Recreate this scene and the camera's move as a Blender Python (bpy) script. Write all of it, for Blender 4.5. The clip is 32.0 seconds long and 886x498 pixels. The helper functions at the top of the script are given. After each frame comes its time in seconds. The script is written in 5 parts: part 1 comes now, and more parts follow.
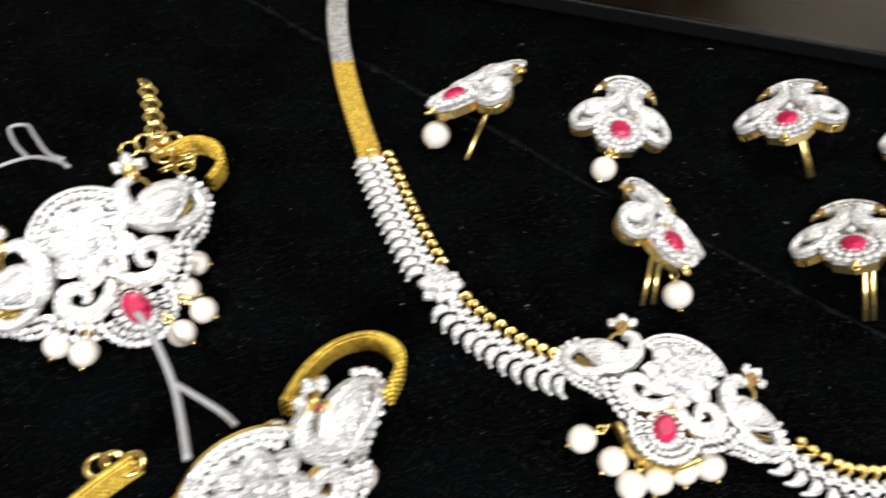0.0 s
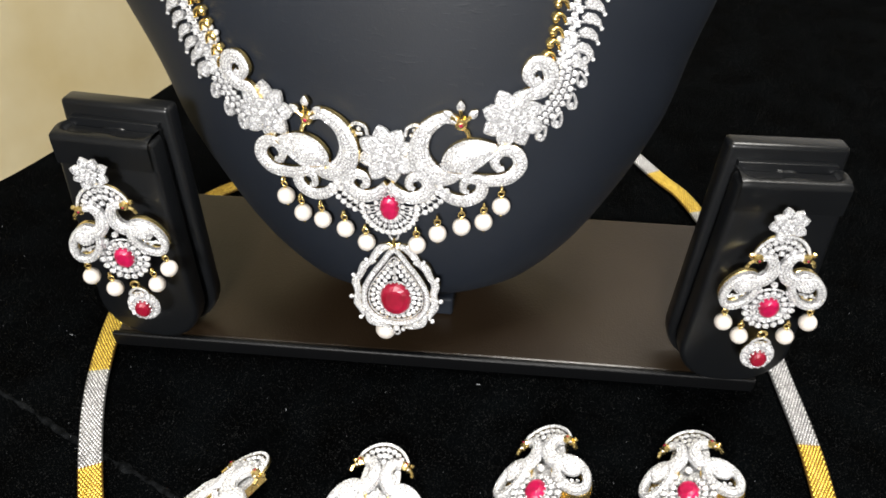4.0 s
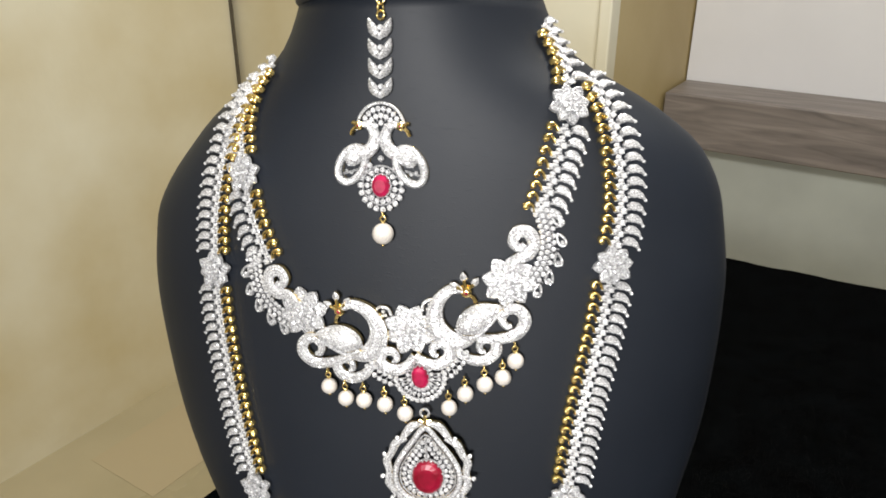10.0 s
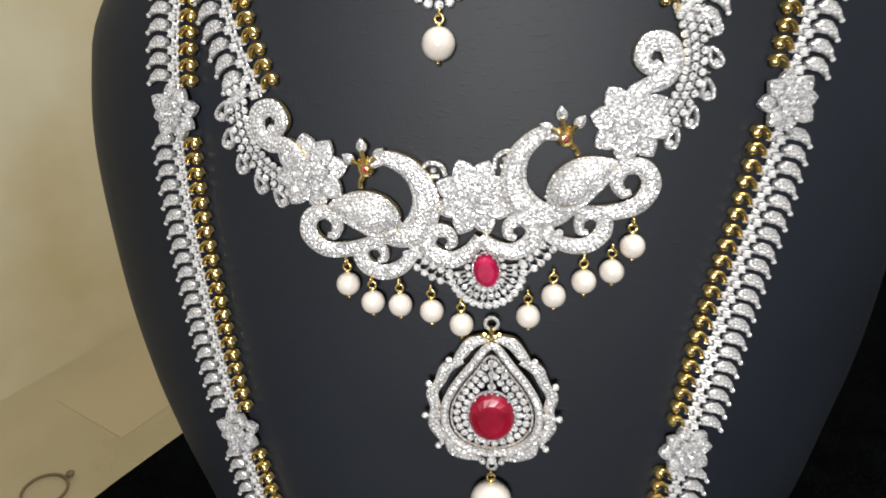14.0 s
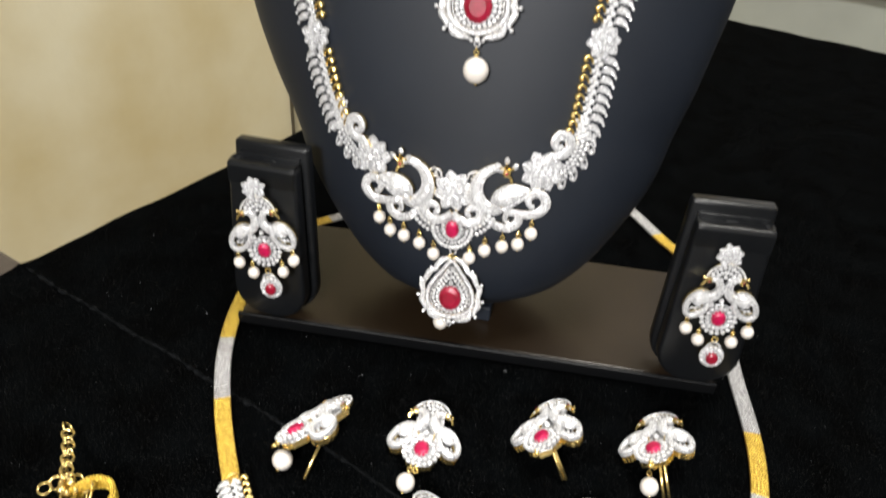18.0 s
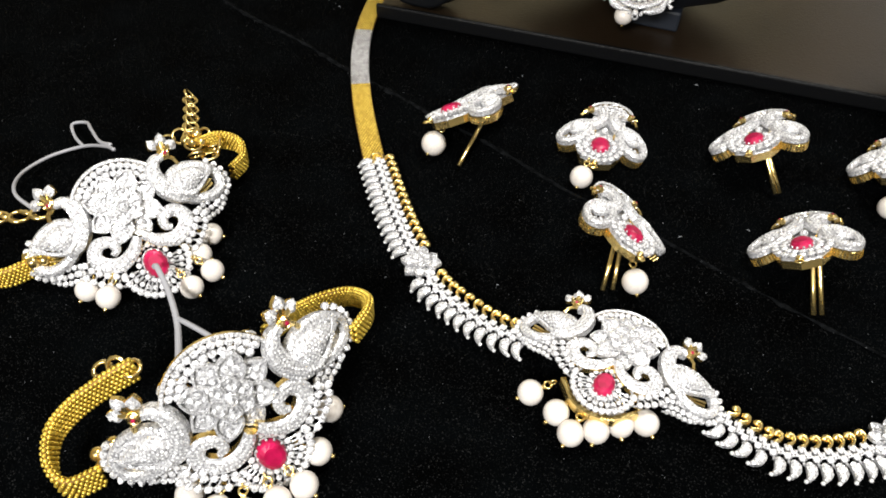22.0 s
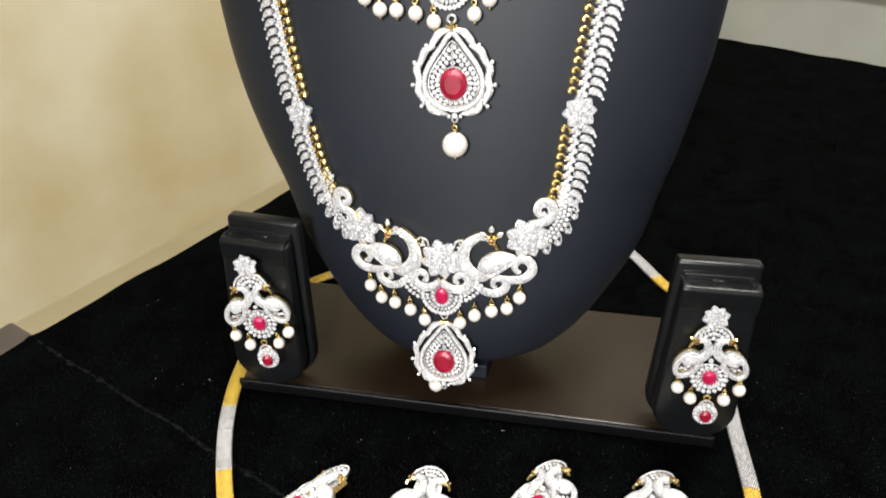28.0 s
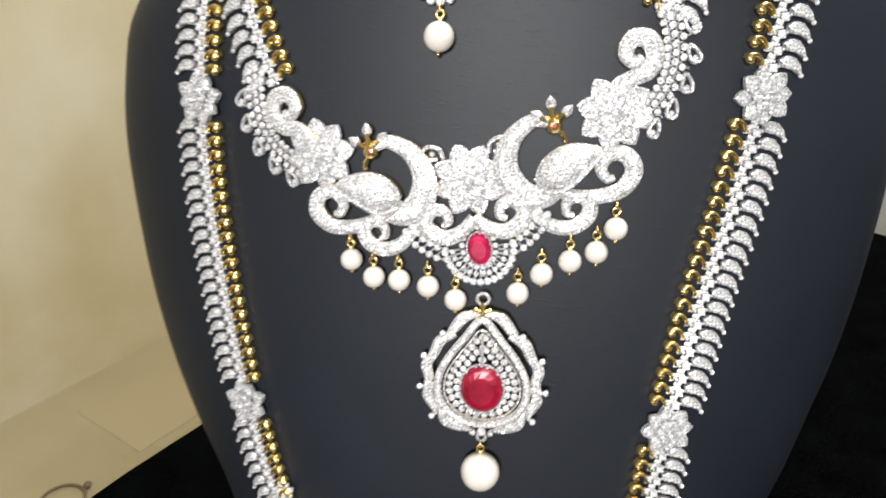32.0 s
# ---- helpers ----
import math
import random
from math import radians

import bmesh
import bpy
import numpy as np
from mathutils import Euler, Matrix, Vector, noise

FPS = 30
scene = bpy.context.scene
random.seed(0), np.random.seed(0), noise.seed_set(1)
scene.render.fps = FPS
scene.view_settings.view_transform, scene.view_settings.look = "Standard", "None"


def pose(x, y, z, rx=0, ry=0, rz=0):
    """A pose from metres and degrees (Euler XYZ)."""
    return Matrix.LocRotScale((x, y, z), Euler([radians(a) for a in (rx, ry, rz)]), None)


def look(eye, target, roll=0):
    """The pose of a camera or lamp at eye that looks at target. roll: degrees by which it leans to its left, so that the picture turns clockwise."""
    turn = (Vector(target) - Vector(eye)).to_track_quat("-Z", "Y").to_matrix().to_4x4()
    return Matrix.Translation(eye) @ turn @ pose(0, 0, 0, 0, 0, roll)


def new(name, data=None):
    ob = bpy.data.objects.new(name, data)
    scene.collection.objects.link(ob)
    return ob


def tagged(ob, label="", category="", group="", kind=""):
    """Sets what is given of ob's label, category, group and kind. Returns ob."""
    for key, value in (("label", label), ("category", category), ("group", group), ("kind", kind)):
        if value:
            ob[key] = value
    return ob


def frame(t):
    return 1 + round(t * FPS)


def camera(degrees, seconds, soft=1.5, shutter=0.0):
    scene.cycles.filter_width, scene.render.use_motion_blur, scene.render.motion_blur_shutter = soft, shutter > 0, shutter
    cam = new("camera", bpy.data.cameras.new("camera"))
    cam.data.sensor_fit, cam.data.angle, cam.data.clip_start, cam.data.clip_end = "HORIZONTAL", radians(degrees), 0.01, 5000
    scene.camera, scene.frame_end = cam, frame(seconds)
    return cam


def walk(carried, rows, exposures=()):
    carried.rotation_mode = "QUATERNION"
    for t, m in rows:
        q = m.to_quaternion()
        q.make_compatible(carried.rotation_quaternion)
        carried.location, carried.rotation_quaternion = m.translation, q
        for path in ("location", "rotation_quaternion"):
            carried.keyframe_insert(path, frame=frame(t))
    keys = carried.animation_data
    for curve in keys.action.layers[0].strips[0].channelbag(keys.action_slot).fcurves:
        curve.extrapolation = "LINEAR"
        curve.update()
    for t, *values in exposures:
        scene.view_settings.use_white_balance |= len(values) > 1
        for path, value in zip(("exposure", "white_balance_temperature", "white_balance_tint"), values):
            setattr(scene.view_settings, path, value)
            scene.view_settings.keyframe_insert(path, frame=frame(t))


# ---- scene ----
EXPOSURES = (
    (0.0, -0.05), (1.0, 0.17), (2.0, 0.25), (3.0, 0.35), (6.0, 0.45), (7.0, 0.38), (8.0, 0.1), (10.0, 0.0), (12.0, -0.04),
    (13.0, -0.06), (14.0, -0.25), (14.5, -0.2), (17.0, 0.2), (18.0, 0.25), (19.0, 0.2), (19.5, 0.48), (20.0, 0.88), (20.5, 0.55), (21.0, 0.25), (22.0, -0.1),
    (22.5, 0.1), (24.0, 0.15), (25.0, 0.4), (26.0, 0.46), (29.0, 0.25), (30.0, 0.12), (32.0, 0.12))
cam = camera(62.25, 32.0, soft=1.7, shutter=0.5)
# seconds, eye in metres, turn in degrees
PATH = [
    (0.0, -0.0263, -0.2564, 0.1637, 37.92, -3.12, 14.92),
    (0.5, -0.0023, -0.2407, 0.1666, 38.75, -3.52, 11.64),
    (1.0, 0.0064, -0.2339, 0.1762, 41.41, -3.73, 10.55),
    (1.5, 0.0055, -0.2174, 0.1980, 43.00, -2.78, 11.47),
    (2.0, 0.0069, -0.1986, 0.2044, 45.66, -2.47, 11.02),
    (2.5, 0.0056, -0.1868, 0.2148, 46.39, -2.21, 10.06),
    (3.0, 0.0155, -0.1792, 0.2178, 46.97, -2.21, 7.42),
    (3.5, 0.0253, -0.1817, 0.2203, 47.67, -1.05, 6.73),
    (5.5, 0.0094, -0.1826, 0.2104, 50.55, -1.83, 8.46),
    (6.0, 0.0065, -0.1851, 0.2183, 51.09, -2.66, 8.22),
    (6.5, 0.0090, -0.1893, 0.2425, 53.00, -2.87, 8.18),
    (7.0, 0.0125, -0.1861, 0.2720, 55.18, -2.48, 8.57),
    (7.5, 0.0099, -0.1805, 0.2908, 59.32, -2.44, 9.22),
    (8.0, 0.0101, -0.1797, 0.3190, 62.58, -1.88, 9.46),
    (8.5, 0.0146, -0.1804, 0.3345, 63.41, -1.12, 8.92),
    (9.0, 0.0080, -0.1791, 0.3465, 63.78, -1.68, 9.13),
    (9.5, 0.0144, -0.1813, 0.3535, 65.10, -0.79, 8.86),
    (10.0, 0.0253, -0.1924, 0.3576, 65.62, -0.20, 8.60),
    (10.5, 0.0332, -0.2107, 0.3589, 65.61, -0.16, 8.79),
    (11.0, 0.0374, -0.2320, 0.3582, 65.30, -0.15, 9.14),
    (11.5, 0.0368, -0.2478, 0.3507, 64.37, -0.88, 9.29),
    (12.0, 0.0297, -0.2249, 0.3370, 62.73, -0.34, 8.84),
    (12.5, 0.0119, -0.1735, 0.3136, 62.09, 0.50, 8.93),
    (13.0, -0.0113, -0.1275, 0.2916, 61.72, -0.91, 8.14),
    (13.5, -0.0172, -0.1180, 0.2917, 61.54, -1.63, 7.63),
    (14.0, -0.0098, -0.1274, 0.2948, 61.45, -1.76, 7.13),
    (14.5, -0.0070, -0.1484, 0.3053, 62.69, -1.31, 7.89),
    (16.5, 0.0316, -0.2455, 0.3393, 66.26, -1.45, 8.76),
    (17.0, 0.0288, -0.2592, 0.3143, 61.15, -1.84, 10.17),
    (17.5, 0.0204, -0.2722, 0.2859, 58.25, -2.43, 10.86),
    (18.0, 0.0322, -0.2758, 0.2572, 54.83, -2.80, 12.04),
    (18.5, 0.0348, -0.2745, 0.2396, 52.83, -1.88, 12.78),
    (19.0, 0.0292, -0.2732, 0.2238, 51.37, -2.00, 12.98),
    (19.5, 0.0284, -0.2694, 0.2113, 50.25, -1.59, 13.80),
    (20.0, 0.0245, -0.2750, 0.2003, 48.12, -1.51, 14.88),
    (20.5, 0.0130, -0.2714, 0.1848, 46.09, -1.22, 15.62),
    (21.0, 0.0092, -0.2795, 0.1753, 45.11, -0.86, 18.19),
    (21.5, 0.0061, -0.2860, 0.1704, 44.26, -1.66, 19.35),
    (22.0, 0.0056, -0.2859, 0.1650, 44.00, -1.61, 19.88),
    (22.5, 0.0083, -0.2912, 0.1635, 43.72, -1.74, 20.02),
    (23.0, 0.0193, -0.2896, 0.1653, 43.92, -1.49, 18.65),
    (23.5, 0.0308, -0.2866, 0.1679, 44.01, -1.21, 17.21),
    (24.0, 0.0487, -0.2790, 0.1752, 44.19, -1.27, 14.62),
    (24.5, 0.0555, -0.2679, 0.1860, 45.17, -1.49, 12.49),
    (25.0, 0.0526, -0.2617, 0.1980, 46.58, -0.98, 11.76),
    (25.5, 0.0523, -0.2635, 0.2127, 48.23, -1.05, 11.65),
    (26.0, 0.0557, -0.2679, 0.2274, 50.36, -0.90, 11.59),
    (26.5, 0.0521, -0.2676, 0.2449, 52.14, -0.46, 11.80),
    (28.5, 0.0445, -0.2609, 0.2883, 58.07, 0.36, 12.36),
    (29.0, 0.0505, -0.2718, 0.2948, 61.36, 0.28, 13.03),
    (29.5, 0.0475, -0.2842, 0.3089, 63.36, 0.54, 12.70),
    (30.0, 0.0484, -0.2851, 0.3204, 64.48, 0.29, 12.80),
    (30.5, 0.0432, -0.2653, 0.3165, 63.93, 0.16, 12.64),
    (31.0, 0.0345, -0.2114, 0.3064, 63.86, -0.00, 14.14),
    (31.5, 0.0112, -0.1669, 0.2943, 63.61, -0.74, 13.38),
    (32.0, -0.0002, -0.1443, 0.2895, 63.76, -2.41, 9.52),
]
walk(cam, [(t, pose(x, y, z, rx, ry, rz)) for t, x, y, z, rx, ry, rz in PATH], EXPOSURES)

# ---- world and lamps ----
world = bpy.data.worlds.new("world")
scene.world = world
world.use_nodes = True
world.node_tree.nodes["Background"].inputs[0].default_value = (0.9, 0.95, 1.0, 1)
world.node_tree.nodes["Background"].inputs[1].default_value = 0.05


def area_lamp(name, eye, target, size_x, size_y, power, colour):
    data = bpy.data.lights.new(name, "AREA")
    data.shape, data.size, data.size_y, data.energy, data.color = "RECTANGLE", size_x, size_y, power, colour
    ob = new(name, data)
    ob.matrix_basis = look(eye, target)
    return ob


# Neither source is seen: one added before the bust, one above for the walls.
area_lamp("unseen_front_lamp", (-0.02, -0.74, 0.50), (0.0, 0.0, 0.14), 0.16, 0.12, 10.6, (1.0, 0.985, 0.968))
area_lamp("unseen_room_lamp", (0.28, 0.22, 1.62), (0.0, 0.5, 0), 0.6, 0.6, 35.0, (0.99, 0.96, 0.90))

MM = 0.001


# ---- materials ----
def material(name, base, rough=0.5, metal=0.0, **more):
    m = bpy.data.materials.new(name)
    m.use_nodes = True
    b = m.node_tree.nodes["Principled BSDF"]
    b.inputs["Base Color"].default_value = (*base, 1)
    b.inputs["Roughness"].default_value = rough
    b.inputs["Metallic"].default_value = metal
    for key, value in more.items():
        b.inputs[key.replace("_", " ")].default_value = value
    return m


def node(m, kind, **values):
    n = m.node_tree.nodes.new(kind)
    for key, value in values.items():
        n.inputs[key.replace("_", " ")].default_value = value
    return n


def wire(m, a, out, b, into):
    m.node_tree.links.new(a.outputs[out], b.inputs[into])


def shader(m):
    return m.node_tree.nodes["Principled BSDF"]


def vary(m, scale, dark, light, detail=4.0, rough=None, coords="Object"):
    """Base colour between two tones by a noise in object space."""
    co = m.node_tree.nodes.new("ShaderNodeTexCoord")
    n = node(m, "ShaderNodeTexNoise", Scale=scale, Detail=detail)
    wire(m, co, coords, n, "Vector")
    ramp = m.node_tree.nodes.new("ShaderNodeValToRGB")
    ramp.color_ramp.elements[0].position, ramp.color_ramp.elements[1].position = 0.3, 0.7
    ramp.color_ramp.elements[0].color, ramp.color_ramp.elements[1].color = (*dark, 1), (*light, 1)
    wire(m, n, "Fac", ramp, "Fac")
    wire(m, ramp, "Color", shader(m), "Base Color")
    if rough:
        span = node(m, "ShaderNodeMapRange", To_Min=rough[0], To_Max=rough[1])
        wire(m, n, "Fac", span, "Value")
        wire(m, span, "Result", shader(m), "Roughness")
    return n


def relief(m, scale, distance, strength=1.0, kind="noise", detail=3.0):
    co = m.node_tree.nodes.new("ShaderNodeTexCoord")
    if kind == "noise":
        n, out = node(m, "ShaderNodeTexNoise", Scale=scale, Detail=detail), "Fac"
    else:
        n, out = node(m, "ShaderNodeTexVoronoi", Scale=scale), "Distance"
    wire(m, co, "Object", n, "Vector")
    bump = node(m, "ShaderNodeBump", Strength=strength, Distance=distance)
    wire(m, n, out, bump, "Height")
    wire(m, bump, "Normal", shader(m), "Normal")


def by_island(m, dark, light, rough=None):
    g = m.node_tree.nodes.new("ShaderNodeNewGeometry")
    ramp = m.node_tree.nodes.new("ShaderNodeValToRGB")
    ramp.color_ramp.elements[0].color, ramp.color_ramp.elements[1].color = (*dark, 1), (*light, 1)
    wire(m, g, "Random Per Island", ramp, "Fac")
    wire(m, ramp, "Color", shader(m), "Base Color")
    if rough:
        span = node(m, "ShaderNodeMapRange", To_Min=rough[0], To_Max=rough[1])
        wire(m, g, "Random Per Island", span, "Value")
        wire(m, span, "Result", shader(m), "Roughness")


SILVER = material("silver_rhodium", (0.66, 0.66, 0.68), 0.3, 0.45)


def painted_sparkle(m, scale, tones):
    """Set-stone sparkle painted into the base colour: random tone and roughness per cell."""
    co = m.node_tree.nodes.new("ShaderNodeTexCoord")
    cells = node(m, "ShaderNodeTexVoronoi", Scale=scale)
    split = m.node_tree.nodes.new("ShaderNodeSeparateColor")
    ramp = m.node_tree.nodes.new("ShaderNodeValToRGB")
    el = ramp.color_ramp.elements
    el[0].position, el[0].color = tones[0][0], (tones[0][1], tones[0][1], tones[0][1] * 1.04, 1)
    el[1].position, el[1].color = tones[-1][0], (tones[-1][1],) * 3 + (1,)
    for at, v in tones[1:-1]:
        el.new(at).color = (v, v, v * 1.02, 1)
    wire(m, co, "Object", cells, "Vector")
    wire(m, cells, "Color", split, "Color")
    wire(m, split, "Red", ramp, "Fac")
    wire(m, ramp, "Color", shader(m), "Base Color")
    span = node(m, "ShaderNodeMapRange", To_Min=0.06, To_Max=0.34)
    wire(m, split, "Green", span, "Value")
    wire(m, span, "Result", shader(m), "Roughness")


painted_sparkle(SILVER, 2800, ((0.0, 0.3), (0.3, 0.48), (0.65, 0.64), (1.0, 0.77)))
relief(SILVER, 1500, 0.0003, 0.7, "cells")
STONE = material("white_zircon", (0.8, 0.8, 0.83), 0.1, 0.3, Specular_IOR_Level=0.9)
painted_sparkle(STONE, 2500, ((0.0, 0.22), (0.18, 0.5), (0.36, 0.78), (1.0, 0.93)))
GOLD = material("yellow_gold", (0.9, 0.69, 0.28), 0.2, 0.96)
relief(GOLD, 700, 0.0002, 0.4)
RUBY = material("ruby_glass", (0.5, 0.006, 0.05), 0.34, 0.0, IOR=1.5)
vary(RUBY, 260, (0.20, 0.001, 0.022), (0.50, 0.006, 0.075))
RUBY_DEEP = material("deep_ruby_glass", (0.4, 0.003, 0.012), 0.34, 0.0, IOR=1.5)
vary(RUBY_DEEP, 200, (0.14, 0.001, 0.008), (0.29, 0.003, 0.028))
PEARL = material("pearl", (0.86, 0.82, 0.77), 0.28, 0.0, Coat_Weight=0.35, Coat_Roughness=0.15)
vary(PEARL, 200, (0.60, 0.55, 0.50), (0.70, 0.66, 0.61))
LEATHER = material("black_leatherette", (0.015, 0.017, 0.022), 0.42)
shader(LEATHER).inputs["Specular IOR Level"].default_value = 0.34
vary(LEATHER, 12, (0.0056, 0.0077, 0.0122), (0.0083, 0.0114, 0.0178), rough=(0.5, 0.6))


def creases(m, distance):
    """Fine leather cells with short cross creases pressed into them."""
    co = m.node_tree.nodes.new("ShaderNodeTexCoord")
    st = m.node_tree.nodes.new("ShaderNodeMapping")
    st.inputs["Scale"].default_value = (260, 260, 1300)
    long_noise = node(m, "ShaderNodeTexNoise", Scale=1.0, Detail=2.0, Distortion=0.6)
    cut = node(m, "ShaderNodeMapRange", From_Min=0.62, From_Max=0.74, To_Min=0.0, To_Max=1.0)
    cells = node(m, "ShaderNodeTexVoronoi", Scale=1700)
    both_ = m.node_tree.nodes.new("ShaderNodeMath")
    both_.operation = "MULTIPLY_ADD"
    both_.inputs[1].default_value = 0.45
    bump = node(m, "ShaderNodeBump", Strength=0.2, Distance=distance)
    wire(m, co, "Object", st, "Vector")
    wire(m, st, "Vector", long_noise, "Vector")
    wire(m, long_noise, "Fac", cut, "Value")
    wire(m, co, "Object", cells, "Vector")
    wire(m, cells, "Distance", both_, 0)
    wire(m, cut, "Result", both_, 2)
    wire(m, both_, "Value", bump, "Height")
    wire(m, bump, "Normal", shader(m), "Normal")


creases(LEATHER, 0.00013)
GLOSS_LEATHER = material("glossy_black_leatherette", (0.004, 0.0045, 0.005), 0.2, 0.0, Specular_IOR_Level=0.35)
vary(GLOSS_LEATHER, 14, (0.003, 0.0034, 0.004), (0.005, 0.0056, 0.0066), rough=(0.26, 0.42))
relief(GLOSS_LEATHER, 900, 0.0001, 0.2, "cells")
TRAY = material("brown_black_leatherette", (0.013, 0.010, 0.008), 0.3)
vary(TRAY, 20, (0.009, 0.0052, 0.0024), (0.015, 0.009, 0.0044), rough=(0.26, 0.4))
relief(TRAY, 1200, 0.0002, 0.3, "cells")
VELVET = material("black_velvet", (0.0008, 0.0009, 0.001), 1.0, 0.0, Specular_IOR_Level=0.01)
vary(VELVET, 45, (0.0001, 0.0001, 0.0001), (0.0008, 0.0011, 0.0013), 9)
relief(VELVET, 1400, 0.0012, 0.8)
# Pile grain with its glints painted in: bright specks added to base colour.
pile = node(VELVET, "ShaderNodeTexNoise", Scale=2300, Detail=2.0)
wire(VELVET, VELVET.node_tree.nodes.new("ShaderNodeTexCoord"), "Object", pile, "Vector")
painted_glint = node(VELVET, "ShaderNodeMapRange", From_Min=0.6, From_Max=0.8, To_Min=0.0, To_Max=0.022)
wire(VELVET, pile, "Fac", painted_glint, "Value")
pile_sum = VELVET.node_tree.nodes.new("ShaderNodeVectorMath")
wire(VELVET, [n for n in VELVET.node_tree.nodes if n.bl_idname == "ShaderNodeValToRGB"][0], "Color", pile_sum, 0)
wire(VELVET, painted_glint, "Result", pile_sum, 1)
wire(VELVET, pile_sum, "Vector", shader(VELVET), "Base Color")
WALL = material("cream_paint", (0.62, 0.55, 0.38), 0.55)
vary(WALL, 1.9, (0.58, 0.48, 0.26), (0.80, 0.765, 0.615), 5)
relief(WALL, 60, 0.0008, 0.4)
# Return wall's shade put into a darker, yellower tone of the cream paint.
SHADED_CREAM = material("shaded_cream_paint", (0.44, 0.35, 0.17), 0.55)
vary(SHADED_CREAM, 2.4, (0.46, 0.35, 0.155), (0.58, 0.465, 0.235), 5)
relief(SHADED_CREAM, 60, 0.0008, 0.4)
FLOOR = material("beige_floor", (0.55, 0.45, 0.30), 0.3)
vary(FLOOR, 2.2, (0.42, 0.365, 0.23), (0.53, 0.465, 0.31), 6, rough=(0.2, 0.4))
WHITE_WALL = material("white_paint", (0.76, 0.76, 0.78), 0.6)
vary(WHITE_WALL, 3, (0.80, 0.80, 0.82), (0.87, 0.87, 0.89))
PANEL = material("grey_green_panel", (0.34, 0.36, 0.33), 0.4)
vary(PANEL, 5, (0.40, 0.42, 0.39), (0.48, 0.51, 0.47))
GREY_WOOD = material("grey_wood", (0.2, 0.17, 0.15), 0.45)
LAMINATE = material("grey_laminate", (0.17, 0.14, 0.11), 0.35)
vary(LAMINATE, 30, (0.028, 0.022, 0.019), (0.050, 0.040, 0.035))
THREAD = material("grey_thread", (0.30, 0.30, 0.32), 0.6)
relief(THREAD, 1500, 0.0004, 0.6)
DARK = material("dark_seam", (0.10, 0.085, 0.06), 0.7)


def wood_grain(m, dark, light):
    co = m.node_tree.nodes.new("ShaderNodeTexCoord")
    st = m.node_tree.nodes.new("ShaderNodeMapping")
    st.inputs["Scale"].default_value = (3, 30, 30)
    n = node(m, "ShaderNodeTexNoise", Scale=1.4, Detail=6, Distortion=1.2)
    ramp = m.node_tree.nodes.new("ShaderNodeValToRGB")
    ramp.color_ramp.elements[0].position, ramp.color_ramp.elements[1].position = 0.3, 0.72
    ramp.color_ramp.elements[0].color, ramp.color_ramp.elements[1].color = (*dark, 1), (*light, 1)
    wire(m, co, "Object", st, "Vector")
    wire(m, st, "Vector", n, "Vector")
    wire(m, n, "Fac", ramp, "Fac")
    wire(m, ramp, "Color", shader(m), "Base Color")


wood_grain(GREY_WOOD, (0.15, 0.13, 0.12), (0.30, 0.26, 0.235))


# ---- mesh helpers: shapes are drawn in millimetres in u, v (the face) and w (out of it) ----
class Build:
    def __init__(self):
        self.v, self.f, self.m = [], [], []

    def add(self, verts, faces, mats):
        k = len(self.v)
        self.v += [tuple(p) for p in verts]
        self.f += [tuple(k + i for i in f) for f in faces]
        self.m += list(mats) if isinstance(mats, (list, tuple)) else [mats] * len(faces)
        return self

    def mirror(self):
        self.v = [(-x, y, z) for x, y, z in self.v]
        self.f = [tuple(reversed(f)) for f in self.f]
        return self

    def mesh(self, name, mats, smooth=True, scale=MM):
        me = bpy.data.meshes.new(name)
        me.from_pydata([(x * scale, y * scale, z * scale) for x, y, z in self.v], [], self.f)
        for m in mats:
            me.materials.append(m)
        me.polygons.foreach_set("material_index", self.m)
        me.polygons.foreach_set("use_smooth", [smooth] * len(self.f))
        me.update()
        return me


def curve(pts, n=6, closed=False):
    """A smooth line through 2D or 3D points."""
    p = [np.array(q, float) for q in pts]
    out = []
    m = len(p)
    for i in range(m if closed else m - 1):
        a, b = p[i], p[(i + 1) % m]
        z0 = p[(i - 1) % m] if closed or i > 0 else 2 * a - b
        z1 = p[(i + 2) % m] if closed or i + 2 < m else 2 * b - a
        for k in range(n):
            t = k / n
            out.append(0.5 * (2 * a + (b - z0) * t + (2 * z0 - 5 * a + 4 * b - z1) * t * t + (3 * a - z0 - 3 * b + z1) * t ** 3))
    if not closed:
        out.append(p[-1])
    return out


def along(line, step, start=0.0):
    """Places and tangents at even steps along a line."""
    out, left = [], start
    for a, b in zip(line[:-1], line[1:]):
        d = np.linalg.norm(b - a)
        while left <= d and d > 0:
            out.append((a + (b - a) * left / d, (b - a) / d))
            left += step
        left -= d
    return out


